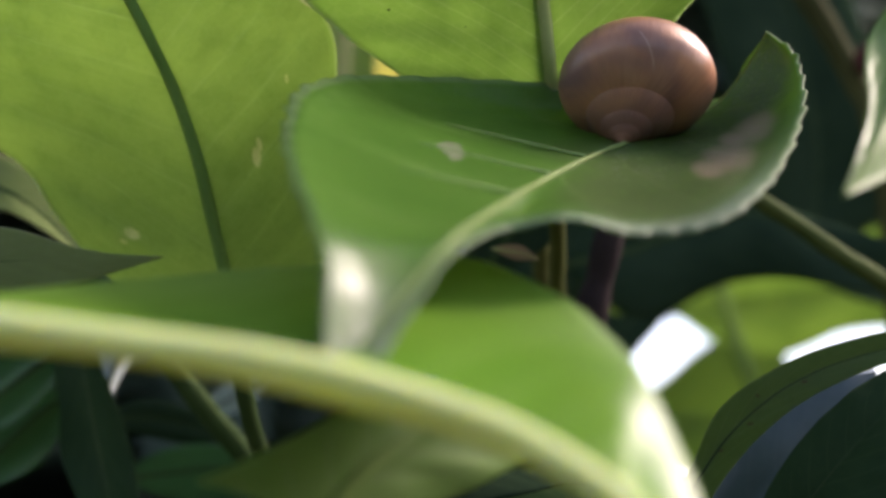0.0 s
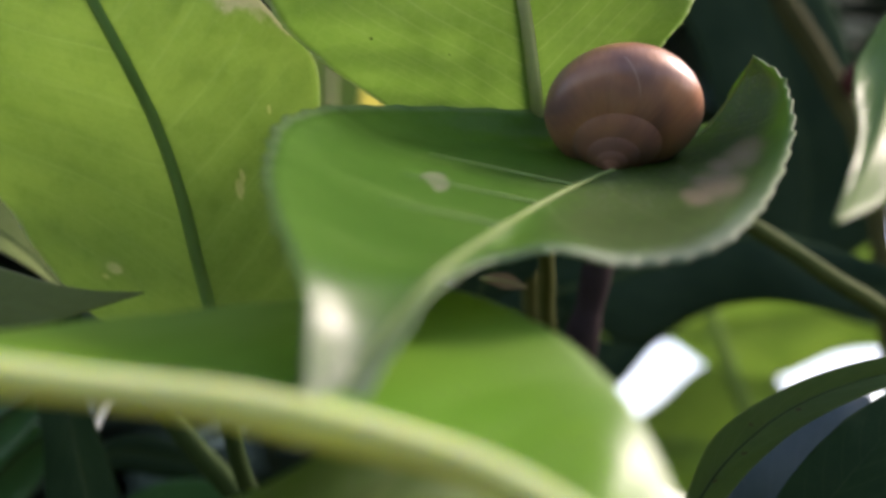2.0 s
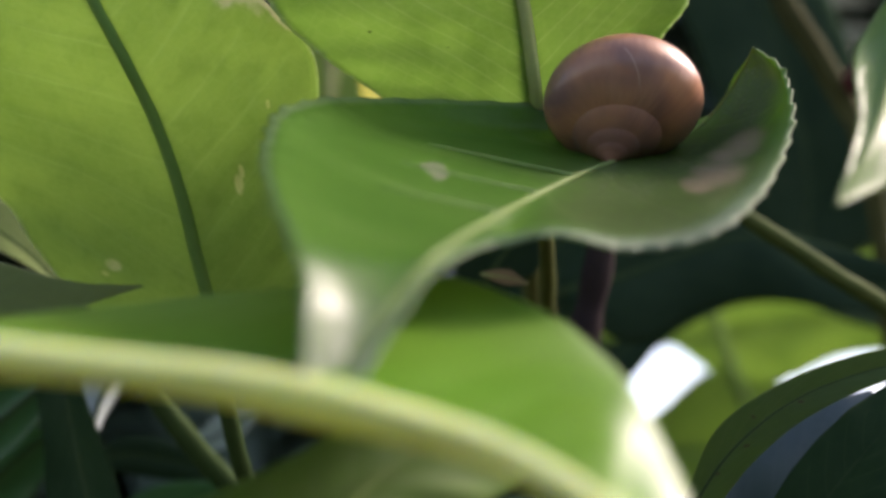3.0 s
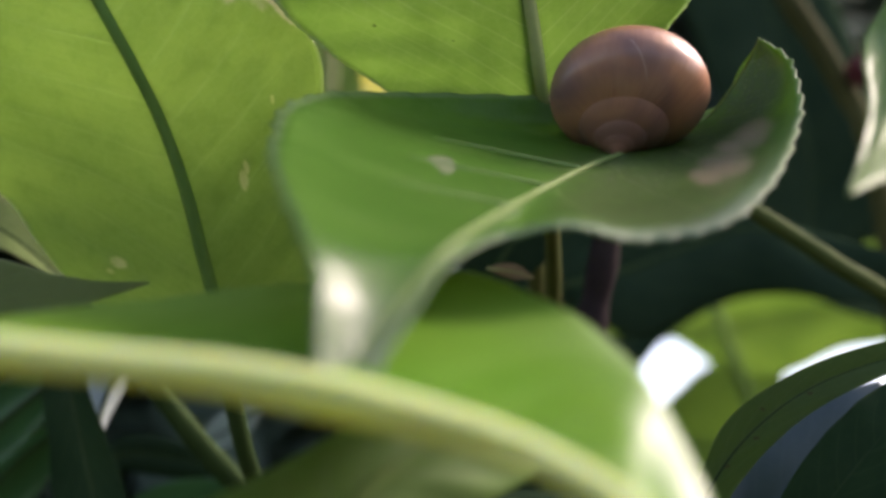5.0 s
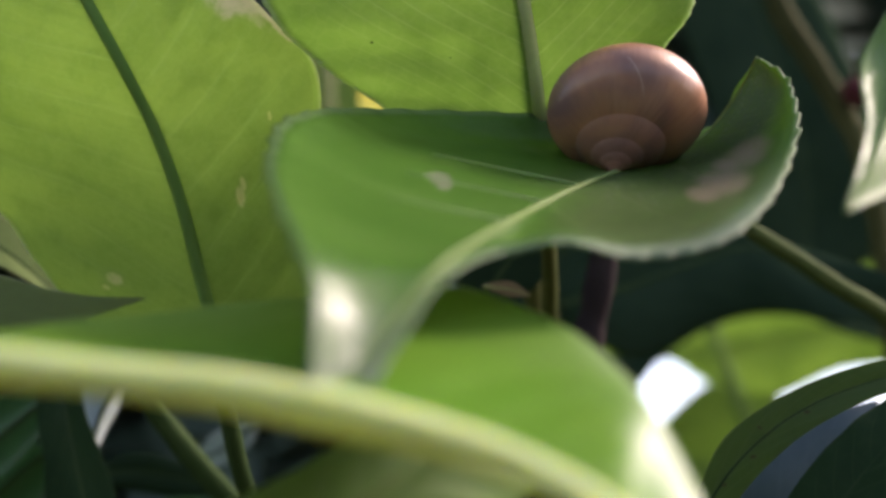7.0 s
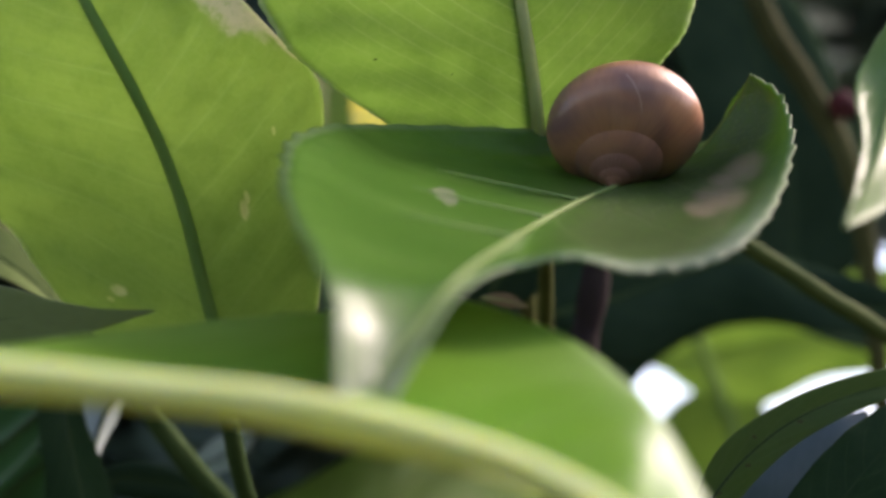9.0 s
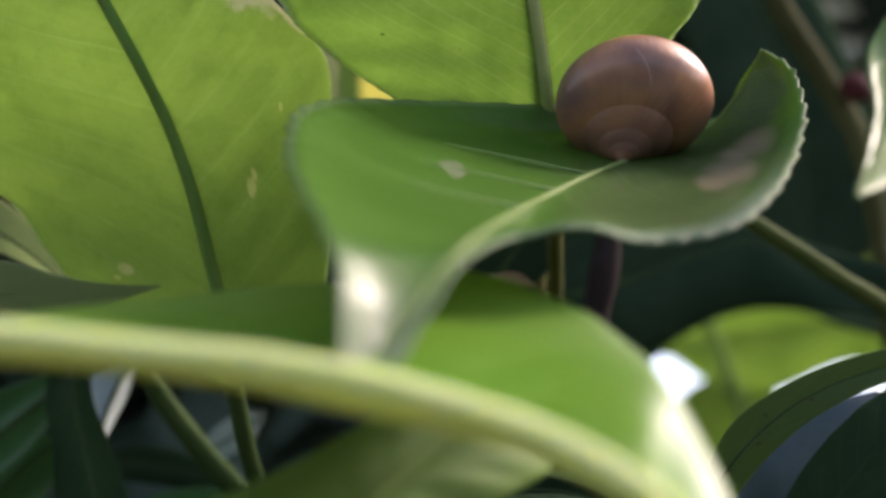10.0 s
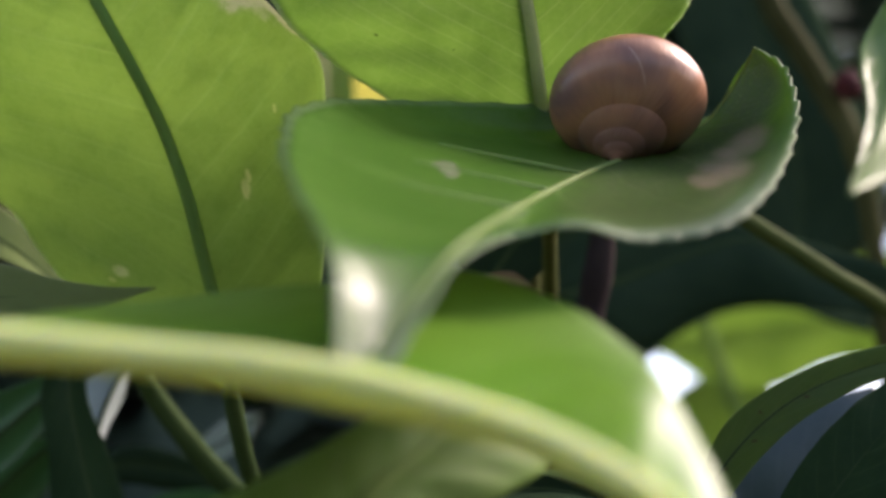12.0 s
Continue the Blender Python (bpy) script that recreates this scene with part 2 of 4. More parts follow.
M_YOUNG = leaf_material("young leaf, light shining through", (0.058, 0.165, 0.026), (0.085, 0.20, 0.034), (0.545, 0.72, 0.28), (0.58, 0.72, 0.38),
                        0.55, 0.50, veins=11, vein_show=0.1, spec=0.1, crinkle=0.8, edge=(0.62, 0.66, 0.42), edge_from=0.975, mottle=0.2,
                        # pale margin patch and strip: glare put into the colour; then scars
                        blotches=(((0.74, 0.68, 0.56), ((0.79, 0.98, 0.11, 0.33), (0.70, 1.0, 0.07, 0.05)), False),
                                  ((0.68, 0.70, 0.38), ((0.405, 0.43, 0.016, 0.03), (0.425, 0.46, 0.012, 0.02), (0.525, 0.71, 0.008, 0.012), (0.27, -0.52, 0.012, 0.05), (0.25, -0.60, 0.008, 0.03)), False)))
M_UPRIGHT = leaf_material("upright young leaf, light shining through", (0.06, 0.15, 0.022), (0.085, 0.19, 0.03), (0.47, 0.65, 0.25), (0.70, 0.78, 0.46),
                          0.72, 0.46, veins=14, slope=1.6, vein_show=0.4, spec=0.3, crinkle=0.7, edge=(0.75, 0.80, 0.55), edge_from=0.975)
M_GREEN = leaf_material("glossy green leaf", (0.038, 0.110, 0.013), (0.058, 0.145, 0.018), (0.44, 0.68, 0.09), (0.30, 0.42, 0.14),
                        0.27, 0.31, veins=9, slope=0.15, vein_show=0.15, spec=0.10, crinkle=0.35, rim_rough=0.3, rim_spec=0.3,
                        # dull right half: old scald, with shade put into the colour too
                        blotches=(((0.070, 0.082, 0.036), ((0.60, 0.45, 0.14, 0.62), (0.72, 0.42, 0.14, 0.50)), True),
                                  # grey tip: sky sheen painted into the colour
                                  ((0.095, 0.125, 0.115), ((0.92, 0.30, 0.11, 0.6),), True),
                                  ((0.37, 0.265, 0.19), ((0.790, 0.58, 0.032, 0.20), (0.725, 0.60, 0.034, 0.20), (0.76, 0.50, 0.020, 0.14), (0.690, 0.58, 0.020, 0.14)), True),
                                  ((0.40, 0.41, 0.32), ((0.0, -0.3, 0.16, 1.4), (0.0, 0.5, 0.16, 1.2)), True),
                                  ((0.24, 0.23, 0.17), ((0.512, -0.47, 0.015, 0.045), (0.500, -0.44, 0.013, 0.04), (0.488, -0.41, 0.012, 0.025)), False)),
                        edge=(0.13, 0.20, 0.08), edge_from=0.965, edge_right=0.88, dust=((0.66, 0.2, 0.13, 0.35), (0.9, 0.35, 0.12, 0.5)))
M_FRONT = leaf_material("lime green leaf blade", (0.085, 0.21, 0.020), (0.125, 0.25, 0.030), (0.66, 0.83, 0.20), (0.32, 0.45, 0.12),
                        0.32, 0.33, veins=12, vein_show=0.12, spec=0.08, crinkle=0.3, rim_spec=0.7, rim_rough=0.1, rim_side=-1.0)
M_GLOSS = leaf_material("waxy toothed leaf", (0.08, 0.16, 0.035), (0.11, 0.20, 0.05), (0.4, 0.6, 0.12), (0.25, 0.36, 0.12),
                        0.2, 0.3, veins=8, vein_show=0.2, spec=0.07, edge=(0.26, 0.34, 0.14))
M_MID = leaf_material("plain green leaf", (0.040, 0.078, 0.026), (0.056, 0.10, 0.034), (0.30, 0.46, 0.12), (0.17, 0.23, 0.09),
                      0.3, 0.6, veins=9, vein_show=0.45, spec=0.05, crinkle=0.8, edge=(0.24, 0.26, 0.13),
                      blotches=(((0.10, 0.06, 0.035), ((0.34, 0.3, 0.006, 0.1), (0.42, -0.4, 0.005, 0.12), (0.52, 0.2, 0.006, 0.1), (0.24, 0.1, 0.006, 0.12)), False),))
M_UNDER = leaf_material("pale leaf underside", (0.15, 0.24, 0.065), (0.19, 0.28, 0.085), (0.50, 0.70, 0.20), (0.42, 0.48, 0.28),
                        0.4, 0.6, veins=8, vein_show=0.45, spec=0.15, crinkle=0.5)
M_DULL = leaf_material("dull leaf underside", (0.135, 0.185, 0.060), (0.17, 0.22, 0.08), (0.3, 0.36, 0.15), (0.16, 0.16, 0.09),
                       0.2, 0.6, veins=8, vein_show=0.25, spec=0.05, crinkle=1.6, edge=(0.34, 0.32, 0.2))
# grey-blue base colour stands in for the sky reflected on the leaf
M_GREY = leaf_material("leaf with grey-blue sky sheen in its colour", (0.035, 0.062, 0.060), (0.055, 0.088, 0.086), (0.1, 0.14, 0.1), (0.13, 0.15, 0.15),
                       0.1, 0.4, veins=7, vein_show=0.15, spec=0.35, crinkle=0.5)
# pale base colour paints in the glint of the white sky
M_GLINT = leaf_material("leaf face with sky glint in its colour", (0.30, 0.36, 0.33), (0.38, 0.44, 0.42), (0.3, 0.4, 0.25), (0.3, 0.36, 0.3),
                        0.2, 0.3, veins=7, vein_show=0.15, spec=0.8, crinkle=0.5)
# base colour kept very dark, standing in for deep shade
M_DARK = leaf_material("leaf darkened for deep shade", (0.016, 0.031, 0.018), (0.027, 0.047, 0.026), (0.05, 0.11, 0.02), (0.04, 0.07, 0.025),
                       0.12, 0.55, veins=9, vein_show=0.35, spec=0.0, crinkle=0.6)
M_SHEEN = leaf_material("dark waxy leaf", (0.03, 0.105, 0.032), (0.048, 0.145, 0.045), (0.06, 0.14, 0.03), (0.06, 0.1, 0.04),
                        0.12, 0.3, veins=8, vein_show=0.3, spec=0.35, crinkle=0.5)
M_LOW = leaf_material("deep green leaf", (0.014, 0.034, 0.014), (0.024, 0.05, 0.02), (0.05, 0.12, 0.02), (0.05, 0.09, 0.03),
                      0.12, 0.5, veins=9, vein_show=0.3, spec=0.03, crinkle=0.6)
M_LIT = leaf_material("sunlit yellow-green leaf", (0.075, 0.16, 0.03), (0.105, 0.20, 0.045), (0.36, 0.49, 0.18), (0.35, 0.40, 0.14),
                      0.72, 0.5, veins=7, vein_show=0.2, spec=0.2)
M_YELLOW = leaf_material("yellowing leaf", (0.78, 0.70, 0.14), (0.86, 0.80, 0.24), (0.95, 0.92, 0.42), (0.6, 0.55, 0.25),
                         0.6, 0.5, veins=7)
M_DRY = leaf_material("dry tan leaf", (0.22, 0.15, 0.09), (0.30, 0.21, 0.13), (0.3, 0.2, 0.1), (0.2, 0.13, 0.08), 0.2, 0.7, veins=7)
M_RIB_PALE = stem_material("pale midrib", (0.62, 0.74, 0.36), (0.67, 0.78, 0.42), 0.38, 0.0, 0.65, 0.0035)
M_RIB_LEAF = stem_material("light green midrib", (0.18, 0.26, 0.08), (0.22, 0.30, 0.11), 0.45, 0.2)
M_VEIN = stem_material("pale green side vein", (0.20, 0.31, 0.11), (0.25, 0.36, 0.14), 0.5, 0.15)
M_KEEL = stem_material("yellow-green keel of the midrib", (0.80, 0.82, 0.13), (0.84, 0.86, 0.18), 0.45, 0.0, 0.8, 0.005)
M_RIB_BACK = stem_material("green midrib", (0.28, 0.40, 0.13), (0.33, 0.46, 0.16), 0.5, 0.5)
M_RIB_YOUNG = stem_material("dark green midrib", (0.16, 0.30, 0.07), (0.20, 0.35, 0.09), 0.5, 0.4)
M_RIB_LIGHT = stem_material("pale olive midrib", (0.55, 0.60, 0.28), (0.62, 0.66, 0.34), 0.5, 0.5)
M_RIB_DARK = stem_material("dark midrib", (0.035, 0.06, 0.025), (0.05, 0.08, 0.03))
M_STEM = stem_material("olive green stem", (0.085, 0.095, 0.03), (0.125, 0.13, 0.045), 0.8)
M_BRANCH = stem_material("olive brown branch", (0.055, 0.055, 0.02), (0.08, 0.078, 0.03), 0.8)
M_GREENTWIG = stem_material("green twig bark", (0.065, 0.09, 0.027), (0.09, 0.11, 0.035), 0.7)
M_NODE = stem_material("reddish node of the stem", (0.10, 0.025, 0.028), (0.07, 0.03, 0.03), 0.7)
M_STALK = stem_material("dark green stalk", (0.035, 0.062, 0.02), (0.055, 0.085, 0.03), 0.7)
M_BARK = stem_material("purple-brown bark", (0.028, 0.02, 0.02), (0.045, 0.034, 0.032), 0.85)
M_TWIG = stem_material("tan twig", (0.34, 0.35, 0.16), (0.44, 0.43, 0.2), 0.8)
M_SPECK = stem_material("dark dirt", (0.02, 0.018, 0.012), (0.03, 0.025, 0.02), 0.8)
M_SHELL = shell_material()
M_SOIL = soil_material()


# ---- building helpers ----
def part(name, bm, mat, parent=None, label="", smooth=True):
    me = bpy.data.meshes.new(name)
    bm.normal_update()
    bm.to_mesh(me)
    bm.free()
    me.materials.append(mat)
    if smooth:
        me.shade_smooth()
    ob = new(name, me)
    if parent:
        ob.parent = parent
    if label:
        tagged(ob, label)
    return ob


def curve_at(points, t):
    """Catmull-Rom through the points, t from 0 to 1."""
    n = len(points) - 1
    x = min(max(t, 0.0), 1.0) * n
    i = min(int(x), n - 1)
    f = x - i
    p1, p2 = Vector(points[i]), Vector(points[i + 1])
    p0 = Vector(points[i - 1]) if i else p1 * 2 - p2
    p3 = Vector(points[i + 2]) if i + 2 <= n else p2 * 2 - p1
    return 0.5 * ((2 * p1) + (p2 - p0) * f + (2 * p0 - 5 * p1 + 4 * p2 - p3) * f * f + (3 * p1 - p0 - 3 * p2 + p3) * f ** 3)


def tube(points, radii, flat=1.0, rings=40, sides=12, rough=0.0):
    """A tapered stem along a curve. radii are spread evenly from its start to its end."""
    bm = bmesh.new()
    loops = []
    side = None
    for i in range(rings + 1):
        t = i / rings
        p = curve_at(points, t)
        way = (curve_at(points, min(t + 0.01, 1)) - curve_at(points, max(t - 0.01, 0))).normalized()
        if side is None:
            side = way.cross(Vector((0, 1, 0.3))).normalized()
        side = (side - way * side.dot(way)).normalized()
        up = way.cross(side)
        k = t * (len(radii) - 1)
        j = min(int(k), len(radii) - 2)
        r = radii[j] + (radii[j + 1] - radii[j]) * (k - j)
        r *= 1 + rough * noise.noise(p * 140)
        loops.append([bm.verts.new(p + side * (r * math.cos(a)) + up * (r * flat * math.sin(a)))
                      for a in (2 * math.pi * s / sides for s in range(sides))])
    for a, b in zip(loops, loops[1:]):
        for s in range(sides):
            bm.faces.new((a[s], a[(s + 1) % sides], b[(s + 1) % sides], b[s]))
    bm.faces.new(loops[0][::-1])
    bm.faces.new(loops[-1])
    return bm


THICK = 0.00032


def leaf(parent, label, mat, rib_mat, rib, left, right, rib_r=(0.0009, 0.0003), bow=(0.0, 0.0), skew=1.0, bow_from=None, teeth=(0.0, 0), ripple=0.0, roll=(0.0, 0.0), roll_span=None,
         rib_lift=0.0, nu=72, nv=10, seed=0, rib_label="", quilt=(0.0003, 9, 0.7)):
    """A leaf blade spread between its midrib and its two margins. bow: how far each half bulges; teeth: height and number along a margin;
    roll: how far each margin curls under, on the left half only along roll_span."""
    bm = bmesh.new()
    layer = bm.loops.layers.uv.new("UVMap")
    grid, uvs = [], []
    for i in range(nu + 1):
        t = i / nu
        c = curve_at(rib, t)
        way = (curve_at(rib, min(t + 0.01, 1)) - curve_at(rib, max(t - 0.01, 0))).normalized()
        ends = (curve_at(left, t), curve_at(right, t))
        across = (ends[1] - ends[0]).normalized()
        up = across.cross(way).normalized()
        swell = 1.0 if bow_from is None else min(1.0, max(0.0, (t - bow_from[0]) / (bow_from[1] - bow_from[0])))
        curl = 1.0 if roll_span is None else min(1.0, max(0.0, (t - roll_span[0]) / (roll_span[1] - roll_span[0])), max(0.0, (roll_span[3] - t) / (roll_span[3] - roll_span[2])))
        row, uvrow = [], []
        for k in range(-nv, nv + 1):
            h = 0 if k < 0 else 1
            v = abs(k) / nv
            v = v ** 0.85
            e = ends[h]
            width = (e - c).length
            p = c.lerp(e, v)
            p += up * (swell * bow[h] * 4 * v ** skew * (1 - v ** skew) * min(1.0, width / 0.02))
            if ripple and v > 0:
                w = min(1.0, width / 0.015)
                p += up * (ripple * w * v ** 0.7 * (noise.noise(Vector((t * 9 + seed, h * 5.0, v * 1.5))) + 0.5 * math.sin(40 * t - 5 * v + 3 * h)))
            if quilt[0] and v > 0:
                w = t * quilt[1] - v ** 1.25 * quilt[2] * quilt[1] * 0.35 + 0.45 * h
                tri = abs((w + 0.5) % 1.0 - 0.5)
                p += up * (quilt[0] * (1 - (1 - 2 * tri) ** 2) * math.sqrt(v * (1 - v) * 4) * min(1.0, width / 0.02))
            if roll[h] and v > 0.7:
                p -= up * ((roll[h] if h else roll[h] * curl) * ((v - 0.7) / 0.3) ** 2 * min(1.0, width / 0.015))
            if teeth[0] and abs(k) == nv:
                s = (t * teeth[1] + h * 0.4 + 0.25 * noise.noise(Vector((t * 20, h, seed)))) % 1.0
                size = teeth[0] * min(1.0, width / 0.01) * (0.75 + 0.5 * noise.noise(Vector((t * 33, 7 + h, seed))))
                p += (e - c).normalized() * size * (s ** 1.5 if s < 0.85 else (1 - s) / 0.15) + way * size * 0.3 * s
            row.append(bm.verts.new(p))
            uvrow.append((t, v if h else -v))
        grid.append(row)
        uvs.append(uvrow)
    for i in range(nu):
        for k in range(2 * nv):
            f = bm.faces.new((grid[i][k], grid[i][k + 1], grid[i + 1][k + 1], grid[i + 1][k]))
            for loop, (a, b) in zip(f.loops, ((i, k), (i, k + 1), (i + 1, k + 1), (i + 1, k))):
                loop[layer].uv = uvs[a][b]
    ob = part("leaf", bm, mat, parent, label)
    thick = ob.modifiers.new("thickness", "SOLIDIFY")
    thick.thickness, thick.offset = THICK, 0.0
    if rib_r:
        pts = []
        for p, l, r in zip(rib, left, right):
            n = (Vector(r) - Vector(l)).cross(Vector(rib[-1]) - Vector(rib[0])).normalized()
            pts.append(Vector(p) + n * rib_lift)
        part("midrib", tube(pts, rib_r, 0.8, rings=nu // 2), rib_mat, ob, rib_label)
    return ob


def vein(ob, rib, margin, t0, t1, reach, mat, lift, r=(0.0004, 0.00012)):
    """One raised side vein from the midrib at t0 towards the margin at t1."""
    pts = []
    for i in range(6):
        s = reach * i / 5
        t = t0 + (t1 - t0) * (s ** 1.2)
        c, e = curve_at(rib, t), curve_at(margin, t)
        pts.append(c.lerp(e, s) + Vector(lift))
    return part("vein", tube(pts, r, 0.5, rings=16, sides=6), mat, ob)


# ---- ground ----
bm = bmesh.new()
for ring in range(26):
    rad = 0.15 * 1.55 ** ring
    for s in range(40):
        a = 2 * math.pi * s / 40
        p = Vector((rad * math.cos(a), rad * math.sin(a) + 0.3, 0))
        p.z = 0.03 * noise.noise(p * 2.5) if rad < 8 else 0.0
        bm.verts.new(p)
bm.verts.ensure_lookup_table()
bm.faces.new([bm.verts[s] for s in range(40)])
for ring in range(25):
    for s in range(40):
        bm.faces.new((bm.verts[ring * 40 + s], bm.verts[(ring + 1) * 40 + s], bm.verts[(ring + 1) * 40 + (s + 1) % 40], bm.verts[ring * 40 + (s + 1) % 40]))
ground = part("ground", bm, M_SOIL)
tagged(ground, "dark garden soil with leaf litter under the shrubs", "ground", kind="structure")

# ---- the shrub with the snail ----
shrub = new("shrub")
shrub.location = (0.06, 0.34, 0.0)
bpy.context.view_layer.update()
OFF = Matrix.Translation(-shrub.location)
tagged(shrub, "leafy evergreen shrub with large green toothed leaves, growing from the soil", "shrub")


def settle(ob):
    """Parts are written in world places: take the shrub's own place off them."""
    for o in ob.children:
        o.matrix_parent_inverse = OFF
    return ob


C = dict(rib=[(-0.0082, 0.1205, 1.0161), (-0.0064, 0.1239, 1.0209), (-0.0034, 0.1287, 1.0263), (0.0003, 0.1357, 1.0323), (0.0053, 0.1508, 1.0395), (0.0126, 0.1771, 1.0502), (0.0201, 0.1927, 1.0580), (0.0274, 0.2060, 1.0645), (0.0365, 0.2202, 1.0720), (0.0443, 0.2255, 1.0772), (0.0493, 0.2202, 1.0834), (0.0501, 0.2127, 1.0852)],
         left=[(-0.0102, 0.1182, 1.0161), (-0.0103, 0.1198, 1.0217), (-0.0108, 0.1228, 1.0272), (-0.0124, 0.1266, 1.0320), (-0.0161, 0.1394, 1.0402), (-0.0192, 0.1580, 1.0507), (-0.0186, 0.1789, 1.0614), (-0.0071, 0.2050, 1.0708), (0.0176, 0.2177, 1.0752), (0.0441, 0.2338, 1.0798), (0.0495, 0.2243, 1.0852), (0.0500, 0.2137, 1.0854)],
         right=[(-0.0062, 0.1203, 1.0165), (-0.0045, 0.1232, 1.0207), (-0.0021, 0.1270, 1.0254), (0.0006, 0.1335, 1.0306), (0.0062, 0.1445, 1.0364), (0.0133, 0.1460, 1.0386), (0.0214, 0.1512, 1.0382), (0.0320, 0.1566, 1.0417), (0.0412, 0.1707, 1.0512), (0.0488, 0.1898, 1.0655), (0.0513, 0.2024, 1.0769), (0.0502, 0.2118, 1.0849)])
snail_leaf = leaf(shrub, "glossy green leaf with toothed margin and brown scald spots, snail on it", M_GREEN, M_RIB_LEAF, **C,
     rib_r=(0.0003, 0.00045, 0.00042, 0.0003, 0.0002), bow=(-0.0012, -0.0015), teeth=(0.0017, 37), ripple=0.0002, roll=(-0.0025, 0.001), roll_span=(0.45, 0.58, 0.76, 0.86), rib_lift=0.0003, nu=330, nv=16, quilt=(0.0, 9, 0.15))
LIFT = Vector((0.22, -0.45, 0.86)) * 0.00011
for t in (0.405, 0.475, 0.545):
    vein(snail_leaf, C["rib"], C["left"], t, t + 0.012, 0.55, M_VEIN, LIFT, (0.0002, 0.00014, 0.00008))
A = dict(rib=[(-0.0359, 0.2445, 1.0363), (-0.0363, 0.2411, 1.0416), (-0.0372, 0.2365, 1.0475), (-0.0392, 0.2314, 1.0559), (-0.0416, 0.2258, 1.0658), (-0.0449, 0.2204, 1.0751), (-0.0490, 0.2153, 1.0832), (-0.0544, 0.2129, 1.0927), (-0.0610, 0.2130, 1.1045), (-0.0687, 0.2177, 1.1190), (-0.0780, 0.2284, 1.1380)],
         left=[(-0.0365, 0.2454, 1.0367), (-0.0530, 0.2464, 1.0450), (-0.0642, 0.2443, 1.0535), (-0.0694, 0.2426, 1.0604), (-0.0761, 0.2396, 1.0682), (-0.0917, 0.2374, 1.0773), (-0.1082, 0.2348, 1.0877), (-0.1174, 0.2322, 1.1022), (-0.1164, 0.2300, 1.1192), (-0.1028, 0.2294, 1.1342), (-0.0790, 0.2283, 1.1382)],
         right=[(-0.0355, 0.2454, 1.0367), (-0.0265, 0.2448, 1.0432), (-0.0216, 0.2423, 1.0491), (-0.0197, 0.2362, 1.0561), (-0.0185, 0.2280, 1.0665), (-0.0183, 0.2184, 1.0754), (-0.0190, 0.2121, 1.0834), (-0.0257, 0.2083, 1.0898), (-0.0357, 0.2086, 1.1005), (-0.0508, 0.2129, 1.1174), (-0.0770, 0.2283, 1.1382)])
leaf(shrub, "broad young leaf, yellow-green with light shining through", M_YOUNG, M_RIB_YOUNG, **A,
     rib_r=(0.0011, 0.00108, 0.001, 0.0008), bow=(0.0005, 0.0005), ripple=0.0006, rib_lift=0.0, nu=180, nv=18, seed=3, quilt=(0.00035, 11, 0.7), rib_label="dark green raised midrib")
B = dict(rib=[(0.0180, 0.2276, 1.0607), (0.0173, 0.2225, 1.0687), (0.0163, 0.2179, 1.0751), (0.0152, 0.2125, 1.0802), (0.0141, 0.2080, 1.0859), (0.0128, 0.2044, 1.0918), (0.0113, 0.2023, 1.1002), (0.0097, 0.2035, 1.1122), (0.0078, 0.2070, 1.1270)],
         left=[(0.0175, 0.2281, 1.0608), (0.0069, 0.2218, 1.0713), (-0.0039, 0.2129, 1.0743), (-0.0115, 0.2094, 1.0778), (-0.0182, 0.2068, 1.0818), (-0.0248, 0.2047, 1.0879), (-0.0288, 0.2033, 1.0978), (-0.0221, 0.2024, 1.1115), (0.0071, 0.2073, 1.1275)],
         right=[(0.0187, 0.2290, 1.0610), (0.0228, 0.2267, 1.0719), (0.0275, 0.2261, 1.0794), (0.0329, 0.2230, 1.0857), (0.0375, 0.2185, 1.0908), (0.0411, 0.2144, 1.0963), (0.0424, 0.2118, 1.1058), (0.0361, 0.2113, 1.1175), (0.0085, 0.2073, 1.1275)])
upright = leaf(shrub, "upright young leaf, yellow-green with light shining through", M_UPRIGHT, M_RIB_LIGHT, **B,
     rib_r=(0.0013, 0.0012, 0.0010, 0.0008), bow=(0.0012, 0.0015), ripple=0.0006, teeth=(0.0005, 30), nu=180, nv=18, seed=5, quilt=(0.0003, 14, 1.6))
for place, r in (((-0.0100, 0.2050, 1.0844), 0.0002), ((0.0019, 0.2068, 1.0827), 0.00012)):
    bm = bmesh.new()
    bmesh.ops.create_icosphere(bm, subdivisions=2, radius=r)
    for v in bm.verts:
        v.co = Vector((v.co.x * 1.3, v.co.y * 0.6, v.co.z * 0.8)) * (1 + 0.3 * noise.noise(v.co * 9000)) + Vector(place)
    part("speck", bm, M_SPECK, upright, "tiny dark speck of dirt")
